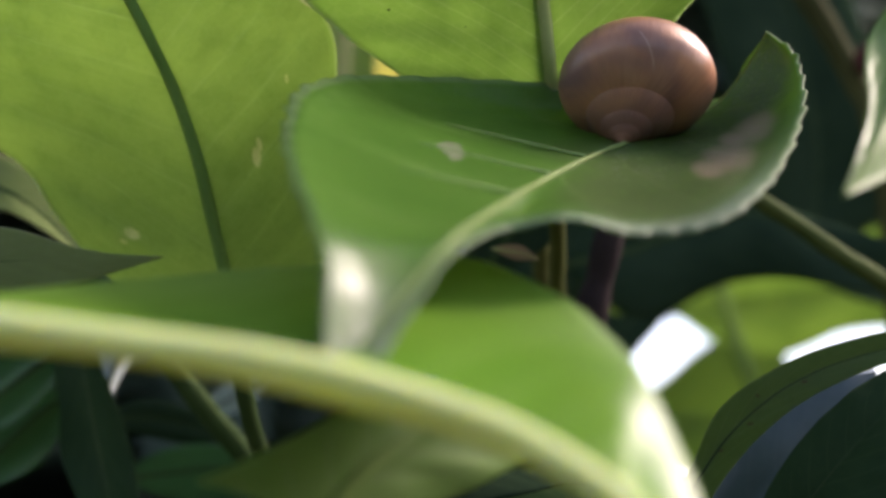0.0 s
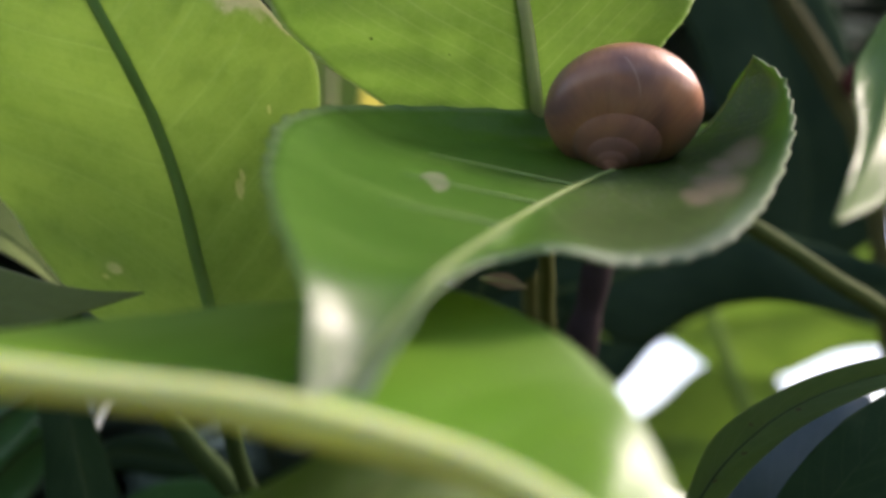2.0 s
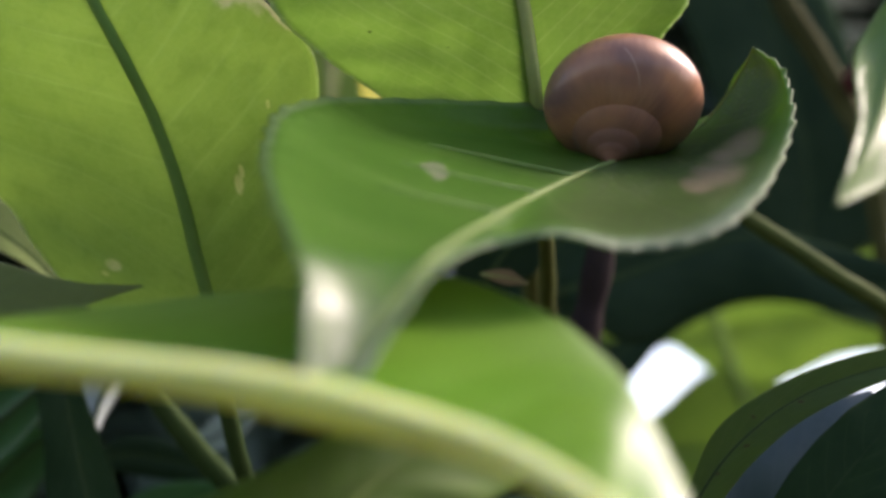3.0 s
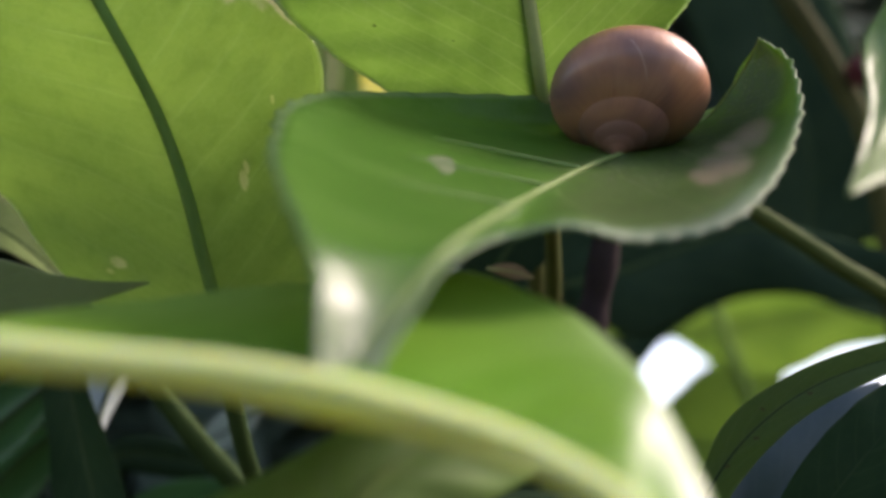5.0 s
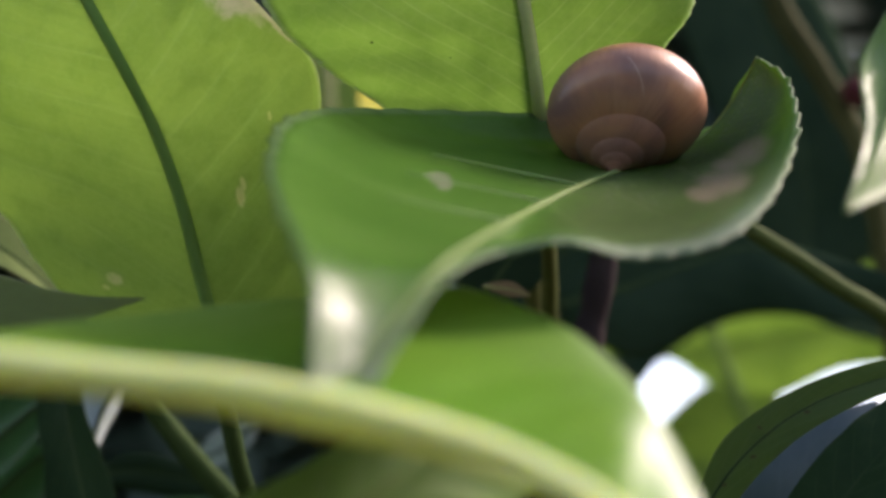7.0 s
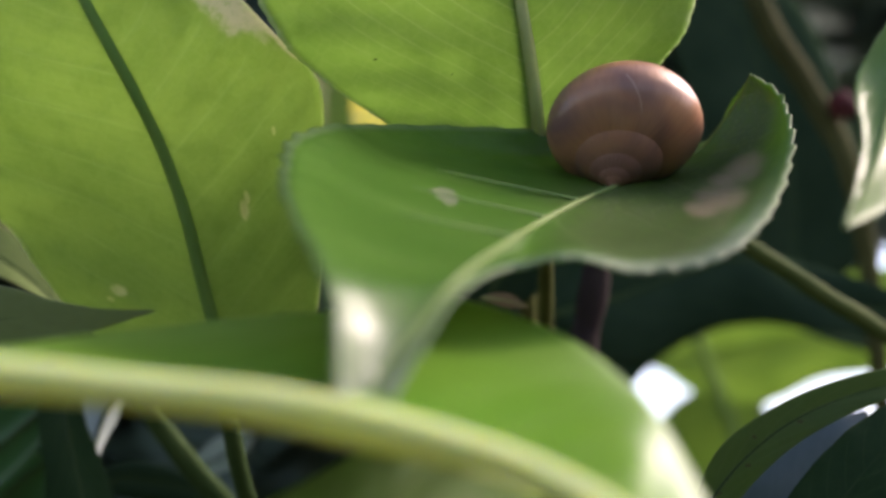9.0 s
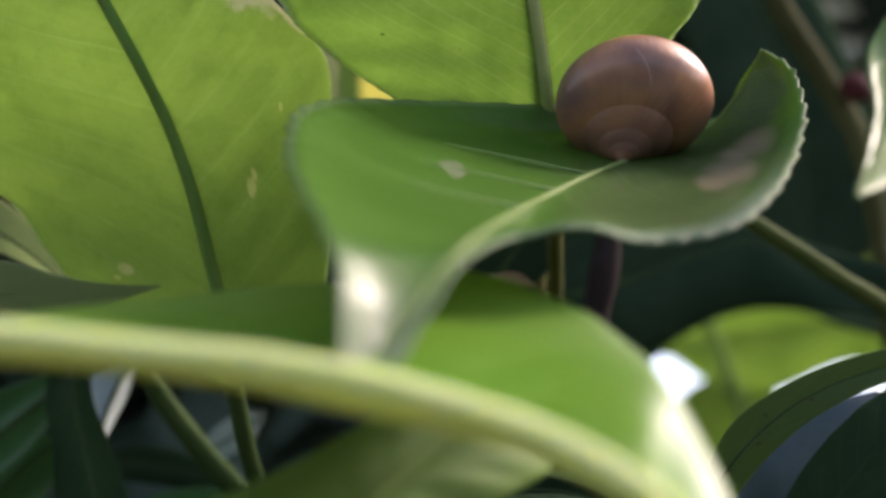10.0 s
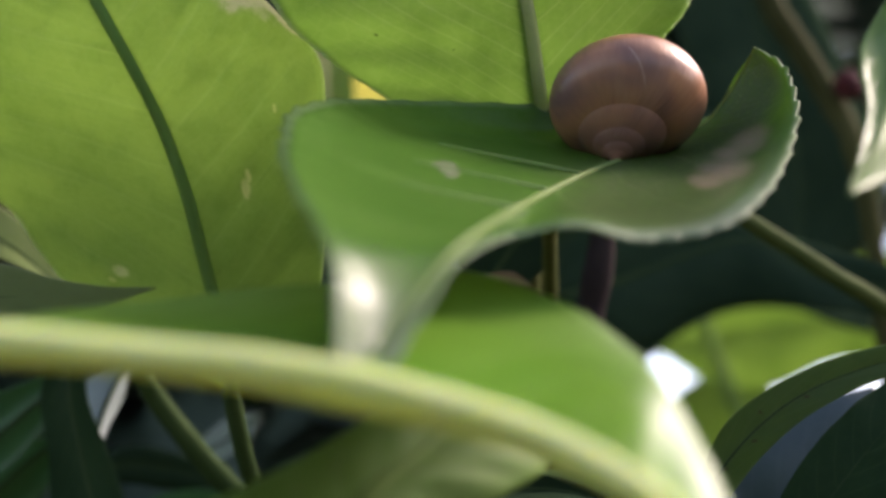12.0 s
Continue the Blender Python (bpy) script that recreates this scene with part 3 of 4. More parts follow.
D = dict(rib=[(-0.0482, 0.1169, 1.0207), (-0.0387, 0.1160, 1.0200), (-0.0265, 0.1155, 1.0186), (-0.0164, 0.1153, 1.0176), (-0.0083, 0.1152, 1.0161), (-0.0011, 0.1155, 1.0143), (0.0052, 0.1149, 1.0122), (0.0098, 0.1121, 1.0096), (0.0133, 0.1097, 1.0071), (0.0164, 0.1084, 1.0044), (0.0196, 0.1081, 1.0012)],
         left=[(-0.0617, 0.1475, 1.0284), (-0.0506, 0.1496, 1.0283), (-0.0367, 0.1531, 1.0307), (-0.0247, 0.1577, 1.0330), (-0.0113, 0.1628, 1.0354), (0.0011, 0.1639, 1.0369), (0.0115, 0.1515, 1.0306), (0.0172, 0.1390, 1.0232), (0.0193, 0.1280, 1.0167), (0.0214, 0.1215, 1.0089), (0.0233, 0.1177, 1.0025)],
         right=[(-0.0554, 0.1348, 1.0219), (-0.0446, 0.1343, 1.0211), (-0.0308, 0.1341, 1.0199), (-0.0191, 0.1343, 1.0183), (-0.0096, 0.1344, 1.0163), (-0.0012, 0.1350, 1.0146), (0.0060, 0.1346, 1.0125), (0.0115, 0.1321, 1.0098), (0.0157, 0.1296, 1.0070), (0.0194, 0.1282, 1.0039), (0.0231, 0.1277, 1.0003)])
front_leaf = leaf(shrub, "lime green folded leaf with a thick pale midrib", M_FRONT, M_RIB_PALE, **D,
     rib_r=(0.00105, 0.00105, 0.00105, 0.00095, 0.00085, 0.0007), bow=(0.0020, 0.0), skew=1.2, bow_from=(0.55, 0.88), ripple=0.0002, nu=120, nv=26, seed=8, quilt=(0.0002, 12, 0.7), rib_label="thick pale yellow-green midrib")
part("keel", tube([(-0.0484, 0.1178, 1.0196), (-0.0389, 0.1169, 1.0188), (-0.0266, 0.1162, 1.0177), (-0.0165, 0.1161, 1.0163), (-0.0083, 0.1160, 1.0145), (-0.0011, 0.1164, 1.0131), (0.0052, 0.1156, 1.0112), (0.0099, 0.1129, 1.0088), (0.0134, 0.1105, 1.0064), (0.0165, 0.1091, 1.0038), (0.0197, 0.1088, 1.0007)], (0.0010, 0.00105, 0.0011, 0.0011, 0.0009, 0.0007), rings=60, sides=14, rough=0.05), M_KEEL, front_leaf, "darker yellow-green keel under the midrib")
leaf(shrub, "dull grey-green leaf seen from its underside", M_DULL, M_RIB_DARK, rib=[(-0.0845, 0.1963, 1.0394), (-0.0728, 0.1960, 1.0405), (-0.0627, 0.1958, 1.0413), (-0.0549, 0.1957, 1.0416), (-0.0479, 0.1956, 1.0420), (-0.0401, 0.1955, 1.0425)],
         left=[(-0.0853, 0.1952, 1.0439), (-0.0721, 0.1947, 1.0459), (-0.0619, 0.1947, 1.0459), (-0.0541, 0.1952, 1.0439), (-0.0475, 0.1955, 1.0428), (-0.0401, 0.1955, 1.0426)],
         right=[(-0.0838, 0.1974, 1.0348), (-0.0721, 0.1975, 1.0345), (-0.0611, 0.1971, 1.0362), (-0.0526, 0.1965, 1.0385), (-0.0467, 0.1961, 1.0403), (-0.0401, 0.1955, 1.0424)], rib_r=(0.0003, 0.0001), bow=(0.0, 0.0), ripple=0.0003, nu=48)
leaf(shrub, "green leaf with a pale worn margin", M_DULL, M_RIB_DARK, rib=[(-0.1180, 0.2798, 1.0758), (-0.1004, 0.2751, 1.0739), (-0.0877, 0.2704, 1.0710), (-0.0783, 0.2694, 1.0651), (-0.0692, 0.2696, 1.0566)],
         left=[(-0.1170, 0.2784, 1.0823), (-0.0990, 0.2787, 1.0824), (-0.0848, 0.2742, 1.0764), (-0.0768, 0.2713, 1.0677), (-0.0692, 0.2696, 1.0567)],
         right=[(-0.1130, 0.2717, 1.0679), (-0.0988, 0.2720, 1.0669), (-0.0875, 0.2674, 1.0662), (-0.0785, 0.2668, 1.0625), (-0.0694, 0.2696, 1.0562)], rib_r=(0.0007, 0.0003), nu=40)
leaf(shrub, "mid green drooping leaf", M_UNDER, M_RIB_BACK, rib=[(-0.0128, 0.1494, 1.0044), (-0.0086, 0.1535, 1.0104), (-0.0039, 0.1591, 1.0149), (0.0011, 0.1658, 1.0195), (0.0065, 0.1726, 1.0236), (0.0116, 0.1785, 1.0265)],
         left=[(-0.0254, 0.1485, 1.0086), (-0.0174, 0.1528, 1.0132), (-0.0089, 0.1581, 1.0189), (-0.0054, 0.1661, 1.0227), (0.0038, 0.1733, 1.0251), (0.0114, 0.1785, 1.0266)],
         right=[(-0.0074, 0.1552, 1.0040), (-0.0016, 0.1599, 1.0071), (0.0061, 0.1645, 1.0110), (0.0117, 0.1714, 1.0148), (0.0120, 0.1758, 1.0192), (0.0119, 0.1785, 1.0264)], rib_r=(0.001, 0.0004), bow=(0.002, 0.002), ripple=0.0004, nu=48)
leaf(shrub, "broad dark green leaf low in the shrub", M_MID, M_RIB_DARK, rib=[(-0.0012, 0.2345, 1.0145), (0.0096, 0.2342, 1.0165), (0.0213, 0.2334, 1.0170), (0.0328, 0.2322, 1.0157), (0.0447, 0.2304, 1.0117)],
         left=[(-0.0012, 0.2345, 1.0146), (0.0093, 0.2370, 1.0198), (0.0213, 0.2381, 1.0217), (0.0337, 0.2347, 1.0203), (0.0447, 0.2304, 1.0117)],
         right=[(-0.0012, 0.2346, 1.0144), (0.0098, 0.2295, 1.0116), (0.0207, 0.2268, 1.0110), (0.0317, 0.2276, 1.0102), (0.0447, 0.2304, 1.0116)], rib_r=(0.0008, 0.0003), bow=(0.001, 0.001), nu=40)
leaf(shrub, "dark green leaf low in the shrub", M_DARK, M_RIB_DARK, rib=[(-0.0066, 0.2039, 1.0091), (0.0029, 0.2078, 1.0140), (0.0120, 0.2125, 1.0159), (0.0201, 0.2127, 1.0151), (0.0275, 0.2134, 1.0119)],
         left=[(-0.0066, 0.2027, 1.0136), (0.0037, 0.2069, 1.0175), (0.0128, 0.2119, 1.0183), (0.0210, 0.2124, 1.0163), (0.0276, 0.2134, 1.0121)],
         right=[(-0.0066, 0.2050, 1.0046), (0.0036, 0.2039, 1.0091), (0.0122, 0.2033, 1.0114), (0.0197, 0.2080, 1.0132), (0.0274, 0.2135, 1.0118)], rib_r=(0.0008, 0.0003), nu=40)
leaf(shrub, "glossy toothed leaf hanging tip down", M_GLOSS, M_RIB_LEAF, rib=[(0.0656, 0.1772, 1.0828), (0.0593, 0.1706, 1.0720), (0.0552, 0.1642, 1.0627), (0.0517, 0.1584, 1.0550), (0.0475, 0.1520, 1.0476), (0.0427, 0.1464, 1.0411)],
         left=[(0.0634, 0.1750, 1.0834), (0.0543, 0.1705, 1.0703), (0.0509, 0.1640, 1.0631), (0.0494, 0.1584, 1.0554), (0.0458, 0.1513, 1.0473), (0.0426, 0.1464, 1.0411)],
         right=[(0.0689, 0.1802, 1.0834), (0.0647, 0.1705, 1.0720), (0.0618, 0.1650, 1.0616), (0.0574, 0.1599, 1.0534), (0.0511, 0.1541, 1.0462), (0.0428, 0.1464, 1.0410)], rib_r=(0.0008, 0.0002), bow=(0.002, 0.001), teeth=(0.0009, 22), ripple=0.00015, nu=90)
leaf(shrub, "dark green arching leaf with fine veins", M_MID, M_RIB_DARK, rib=[(0.0352, 0.2222, 1.0058), (0.0405, 0.2217, 1.0162), (0.0464, 0.2218, 1.0239), (0.0551, 0.2232, 1.0307), (0.0659, 0.2261, 1.0356), (0.0779, 0.2295, 1.0387), (0.0898, 0.2334, 1.0393)],
         left=[(0.0327, 0.2220, 1.0066), (0.0385, 0.2212, 1.0167), (0.0432, 0.2207, 1.0262), (0.0517, 0.2220, 1.0326), (0.0637, 0.2247, 1.0379), (0.0773, 0.2284, 1.0410), (0.0900, 0.2334, 1.0395)],
         right=[(0.0377, 0.2224, 1.0050), (0.0441, 0.2218, 1.0158), (0.0509, 0.2219, 1.0234), (0.0590, 0.2236, 1.0293), (0.0699, 0.2264, 1.0344), (0.0793, 0.2298, 1.0373), (0.0898, 0.2335, 1.0391)], rib_r=(0.0004, 0.0002), bow=(0.001, 0.001), ripple=0.0004, nu=64)
leaf(shrub, "smooth leaf with the sky's grey-blue in its colour", M_GREY, None, rib=[(0.0526, 0.2678, 1.0080), (0.0619, 0.2651, 1.0199), (0.0703, 0.2654, 1.0281), (0.0770, 0.2660, 1.0339), (0.0819, 0.2680, 1.0397)],
         left=[(0.0470, 0.2697, 1.0121), (0.0554, 0.2671, 1.0261), (0.0656, 0.2679, 1.0348), (0.0745, 0.2672, 1.0380), (0.0818, 0.2680, 1.0399)],
         right=[(0.0626, 0.2667, 1.0059), (0.0725, 0.2638, 1.0158), (0.0782, 0.2637, 1.0228), (0.0812, 0.2652, 1.0301), (0.0821, 0.2680, 1.0395)], rib_r=None, bow=(0.002, 0.002), nu=48)
leaf(shrub, "dark green leaf with fine veins", M_LOW, M_RIB_DARK, rib=[(0.0484, 0.2103, 1.0039), (0.0551, 0.2090, 1.0133), (0.0617, 0.2092, 1.0209), (0.0688, 0.2105, 1.0280), (0.0780, 0.2136, 1.0360)],
         left=[(0.0447, 0.2107, 1.0063), (0.0500, 0.2103, 1.0164), (0.0573, 0.2113, 1.0248), (0.0656, 0.2128, 1.0310), (0.0778, 0.2136, 1.0362)],
         right=[(0.0558, 0.2057, 1.0015), (0.0652, 0.2033, 1.0114), (0.0717, 0.2042, 1.0200), (0.0772, 0.2063, 1.0282), (0.0782, 0.2137, 1.0358)], rib_r=(0.0003, 0.0002), bow=(0.002, 0.002), ripple=0.0004, nu=48)
leaf(shrub, "yellow-green leaf lit from behind", M_LIT, M_RIB_BACK, rib=[(0.0633, 0.6528, 1.1100), (0.0923, 0.6387, 1.1127), (0.1202, 0.6241, 1.1176), (0.1465, 0.6091, 1.1197), (0.1718, 0.5952, 1.1218), (0.1983, 0.5808, 1.1259), (0.2261, 0.5791, 1.1327)],
         left=[(0.0633, 0.6509, 1.1175), (0.0923, 0.6332, 1.1347), (0.1177, 0.6175, 1.1440), (0.1417, 0.6027, 1.1455), (0.1695, 0.5895, 1.1448), (0.1983, 0.5757, 1.1462), (0.2261, 0.5790, 1.1331)],
         right=[(0.0633, 0.6540, 1.1050), (0.0969, 0.6377, 1.1169), (0.1197, 0.6280, 1.1020), (0.1453, 0.6153, 1.0949), (0.1695, 0.5997, 1.1037), (0.1983, 0.5854, 1.1075), (0.2261, 0.5792, 1.1322)], rib_r=(0.001, 0.0004), bow=(0.003, 0.003), nu=48)
leaf(shrub, "green leaf lit from behind", M_LIT, M_RIB_BACK, rib=[(0.0795, 0.7147, 1.0757), (0.1019, 0.7151, 1.0785), (0.1297, 0.7155, 1.0771), (0.1488, 0.7156, 1.0755), (0.1710, 0.7174, 1.0674), (0.1988, 0.7195, 1.0596)],
         left=[(0.0796, 0.7145, 1.0770), (0.1080, 0.7110, 1.0947), (0.1326, 0.7051, 1.1147), (0.1607, 0.7052, 1.1153), (0.1767, 0.7100, 1.0984), (0.1993, 0.7193, 1.0598)],
         right=[(0.0796, 0.7160, 1.0744), (0.0963, 0.7187, 1.0622), (0.1186, 0.7221, 1.0515), (0.1431, 0.7230, 1.0434), (0.1654, 0.7260, 1.0323), (0.1985, 0.7196, 1.0587)], rib_r=(0.001, 0.0004), bow=(0.003, 0.003), nu=48)
leaf(shrub, "small yellow-green leaf", M_LIT, M_RIB_BACK, rib=[(0.0491, 0.4448, 1.0825), (0.0539, 0.4437, 1.0852), (0.0588, 0.4426, 1.0875), (0.0643, 0.4412, 1.0908)],
         left=[(0.0491, 0.4447, 1.0827), (0.0519, 0.4428, 1.0911), (0.0571, 0.4417, 1.0930), (0.0643, 0.4412, 1.0909)],
         right=[(0.0491, 0.4448, 1.0823), (0.0553, 0.4443, 1.0810), (0.0612, 0.4430, 1.0840), (0.0643, 0.4412, 1.0906)], rib_r=(0.0005, 0.0002), nu=32)
leaf(shrub, "narrow dark leaf arching over the gap", M_DARK, M_RIB_DARK, rib=[(0.0399, 0.4944, 1.0629), (0.0563, 0.4906, 1.0785), (0.0735, 0.4855, 1.0942), (0.0895, 0.4813, 1.1017), (0.1060, 0.4770, 1.1059), (0.1240, 0.4730, 1.1042), (0.1397, 0.4701, 1.0973), (0.1532, 0.4677, 1.0883)],
         left=[(0.0399, 0.4944, 1.0633), (0.0521, 0.4941, 1.0903), (0.0721, 0.4940, 1.1042), (0.0903, 0.4895, 1.1113), (0.1082, 0.4853, 1.1137), (0.1283, 0.4809, 1.1113), (0.1437, 0.4733, 1.1018), (0.1532, 0.4677, 1.0884)],
         right=[(0.0399, 0.4945, 1.0625), (0.0607, 0.4862, 1.0705), (0.0744, 0.4768, 1.0852), (0.0891, 0.4725, 1.0945), (0.1039, 0.4686, 1.0987), (0.1201, 0.4649, 1.0975), (0.1357, 0.4670, 1.0923), (0.1532, 0.4677, 1.0881)], rib_r=(0.0008, 0.0004), bow=(0.002, 0.002), nu=48)
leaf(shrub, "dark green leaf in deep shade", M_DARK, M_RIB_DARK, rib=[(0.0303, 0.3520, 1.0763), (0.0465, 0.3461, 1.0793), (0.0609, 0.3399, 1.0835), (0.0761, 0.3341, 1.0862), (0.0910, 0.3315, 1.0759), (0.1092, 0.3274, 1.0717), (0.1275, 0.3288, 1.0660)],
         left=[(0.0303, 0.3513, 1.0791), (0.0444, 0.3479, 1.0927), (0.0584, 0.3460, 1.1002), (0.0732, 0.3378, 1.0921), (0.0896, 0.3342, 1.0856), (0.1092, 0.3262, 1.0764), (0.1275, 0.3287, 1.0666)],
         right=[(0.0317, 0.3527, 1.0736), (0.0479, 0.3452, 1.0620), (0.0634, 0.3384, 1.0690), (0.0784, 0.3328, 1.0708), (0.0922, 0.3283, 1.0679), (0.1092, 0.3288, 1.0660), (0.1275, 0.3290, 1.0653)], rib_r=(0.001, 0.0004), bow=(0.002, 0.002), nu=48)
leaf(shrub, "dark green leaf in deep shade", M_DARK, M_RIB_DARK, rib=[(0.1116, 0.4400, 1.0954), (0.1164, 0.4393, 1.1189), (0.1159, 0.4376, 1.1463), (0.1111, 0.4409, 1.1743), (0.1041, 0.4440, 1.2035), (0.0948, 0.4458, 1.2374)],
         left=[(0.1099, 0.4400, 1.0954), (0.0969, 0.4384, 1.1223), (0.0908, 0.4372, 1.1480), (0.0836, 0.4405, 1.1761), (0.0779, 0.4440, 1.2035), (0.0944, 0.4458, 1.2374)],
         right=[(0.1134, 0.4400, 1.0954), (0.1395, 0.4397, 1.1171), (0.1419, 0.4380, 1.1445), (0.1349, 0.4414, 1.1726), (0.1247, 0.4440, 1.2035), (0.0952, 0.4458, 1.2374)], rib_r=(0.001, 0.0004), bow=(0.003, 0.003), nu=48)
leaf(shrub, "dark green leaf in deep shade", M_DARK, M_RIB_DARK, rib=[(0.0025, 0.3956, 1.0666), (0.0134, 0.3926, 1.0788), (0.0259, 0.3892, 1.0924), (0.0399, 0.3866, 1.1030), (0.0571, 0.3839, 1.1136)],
         left=[(0.0022, 0.3956, 1.0666), (0.0041, 0.3911, 1.0848), (0.0119, 0.3869, 1.1015), (0.0306, 0.3839, 1.1136), (0.0569, 0.3839, 1.1137)],
         right=[(0.0028, 0.3956, 1.0666), (0.0228, 0.3945, 1.0712), (0.0415, 0.3926, 1.0788), (0.0509, 0.3896, 1.0909), (0.0572, 0.3840, 1.1134)], rib_r=(0.001, 0.0004), bow=(0.002, 0.002), nu=48)
leaf(shrub, "small dark leaf", M_DARK, M_RIB_DARK, rib=[(0.0066, 0.2945, 1.0591), (0.0112, 0.2925, 1.0670), (0.0171, 0.2905, 1.0750), (0.0229, 0.2885, 1.0829)],
         left=[(0.0060, 0.2945, 1.0591), (0.0042, 0.2913, 1.0716), (0.0077, 0.2891, 1.0806), (0.0223, 0.2885, 1.0829)],
         right=[(0.0071, 0.2945, 1.0591), (0.0171, 0.2930, 1.0647), (0.0229, 0.2916, 1.0704), (0.0235, 0.2885, 1.0829)], rib_r=(0.0006, 0.0003), nu=32)
leaf(shrub, "green leaf behind the gap", M_UNDER, M_RIB_BACK, rib=[(-0.0542, 0.5793, 1.2394), (-0.0421, 0.5834, 1.2230), (-0.0397, 0.5887, 1.2018), (-0.0372, 0.5945, 1.1784)],
         left=[(-0.0590, 0.5793, 1.2394), (-0.0590, 0.5840, 1.2206), (-0.0590, 0.5887, 1.2018), (-0.0377, 0.5945, 1.1784)],
         right=[(-0.0493, 0.5793, 1.2394), (-0.0276, 0.5828, 1.2253), (-0.0203, 0.5887, 1.2018), (-0.0368, 0.5945, 1.1784)], rib_r=(0.0006, 0.0003), nu=32)
leaf(shrub, "yellowing leaf", M_YELLOW, M_RIB_PALE, rib=[(-0.0237, 0.4157, 1.1516), (-0.0161, 0.4157, 1.1516), (-0.0075, 0.4153, 1.1532), (0.0027, 0.4149, 1.1549)],
         left=[(-0.0240, 0.4136, 1.1599), (-0.0161, 0.4132, 1.1616), (-0.0075, 0.4132, 1.1616), (0.0027, 0.4148, 1.1552)],
         right=[(-0.0237, 0.4182, 1.1416), (-0.0161, 0.4186, 1.1399), (-0.0075, 0.4178, 1.1432), (0.0027, 0.4149, 1.1546)], rib_r=(0.0006, 0.0003), nu=32)
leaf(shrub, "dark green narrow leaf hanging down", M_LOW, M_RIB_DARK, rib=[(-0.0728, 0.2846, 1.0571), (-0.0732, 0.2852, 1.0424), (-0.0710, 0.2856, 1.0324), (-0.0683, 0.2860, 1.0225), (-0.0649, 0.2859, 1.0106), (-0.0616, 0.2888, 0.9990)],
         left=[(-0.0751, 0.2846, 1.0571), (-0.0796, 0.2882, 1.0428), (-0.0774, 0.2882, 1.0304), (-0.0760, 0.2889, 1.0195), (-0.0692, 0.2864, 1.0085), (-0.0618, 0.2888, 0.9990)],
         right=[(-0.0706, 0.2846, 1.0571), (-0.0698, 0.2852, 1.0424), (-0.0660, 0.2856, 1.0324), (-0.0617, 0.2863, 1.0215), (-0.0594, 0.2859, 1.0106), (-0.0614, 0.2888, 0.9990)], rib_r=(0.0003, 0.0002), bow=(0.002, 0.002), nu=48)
leaf(shrub, "dark glossy green leaf", M_SHEEN, M_RIB_DARK, rib=[(-0.0742, 0.2967, 1.0500), (-0.0847, 0.2990, 1.0409), (-0.0964, 0.3012, 1.0318), (-0.1104, 0.3035, 1.0227)],
         left=[(-0.0748, 0.2967, 1.0502), (-0.0882, 0.2979, 1.0454), (-0.1022, 0.2996, 1.0386), (-0.1110, 0.3034, 1.0233)],
         right=[(-0.0736, 0.2968, 1.0498), (-0.0806, 0.2997, 1.0381), (-0.0917, 0.3024, 1.0273), (-0.1099, 0.3037, 1.0222)], rib_r=(0.0006, 0.0003), bow=(0.002, 0.002), nu=40)
leaf(shrub, "dark glossy green leaf", M_SHEEN, M_RIB_DARK, rib=[(-0.0803, 0.3104, 1.0364), (-0.0875, 0.3116, 1.0317), (-0.0948, 0.3133, 1.0247), (-0.1044, 0.3160, 1.0141)],
         left=[(-0.0809, 0.3104, 1.0366), (-0.0899, 0.3107, 1.0352), (-0.0996, 0.3122, 1.0294), (-0.1051, 0.3158, 1.0147)],
         right=[(-0.0797, 0.3105, 1.0362), (-0.0833, 0.3128, 1.0270), (-0.0899, 0.3148, 1.0188), (-0.1038, 0.3161, 1.0135)], rib_r=(0.0006, 0.0003), bow=(0.002, 0.002), nu=40)
leaf(shrub, "glossy leaf with the white sky's glint in its colour", M_GLINT, M_RIB_DARK, rib=[(-0.0636, 0.2962, 1.0523), (-0.0666, 0.2932, 1.0436), (-0.0684, 0.2926, 1.0377), (-0.0685, 0.2911, 1.0313)],
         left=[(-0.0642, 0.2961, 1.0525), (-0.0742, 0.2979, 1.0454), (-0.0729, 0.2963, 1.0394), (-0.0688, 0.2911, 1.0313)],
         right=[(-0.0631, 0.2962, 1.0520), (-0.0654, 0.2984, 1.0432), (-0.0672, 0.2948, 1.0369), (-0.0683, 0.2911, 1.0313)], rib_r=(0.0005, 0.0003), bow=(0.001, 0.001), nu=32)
leaf(shrub, "arching green leaf in shade", M_DARK, M_RIB_DARK, rib=[(-0.0790, 0.3323, 1.0313), (-0.0700, 0.3318, 1.0331), (-0.0597, 0.3322, 1.0319), (-0.0468, 0.3329, 1.0288)],
         left=[(-0.0790, 0.3320, 1.0325), (-0.0706, 0.3309, 1.0369), (-0.0597, 0.3312, 1.0356), (-0.0468, 0.3329, 1.0290)],
         right=[(-0.0790, 0.3326, 1.0300), (-0.0687, 0.3329, 1.0288), (-0.0584, 0.3332, 1.0275), (-0.0468, 0.3330, 1.0285)], rib_r=(0.0006, 0.0003), bow=(0.002, 0.002), nu=40)
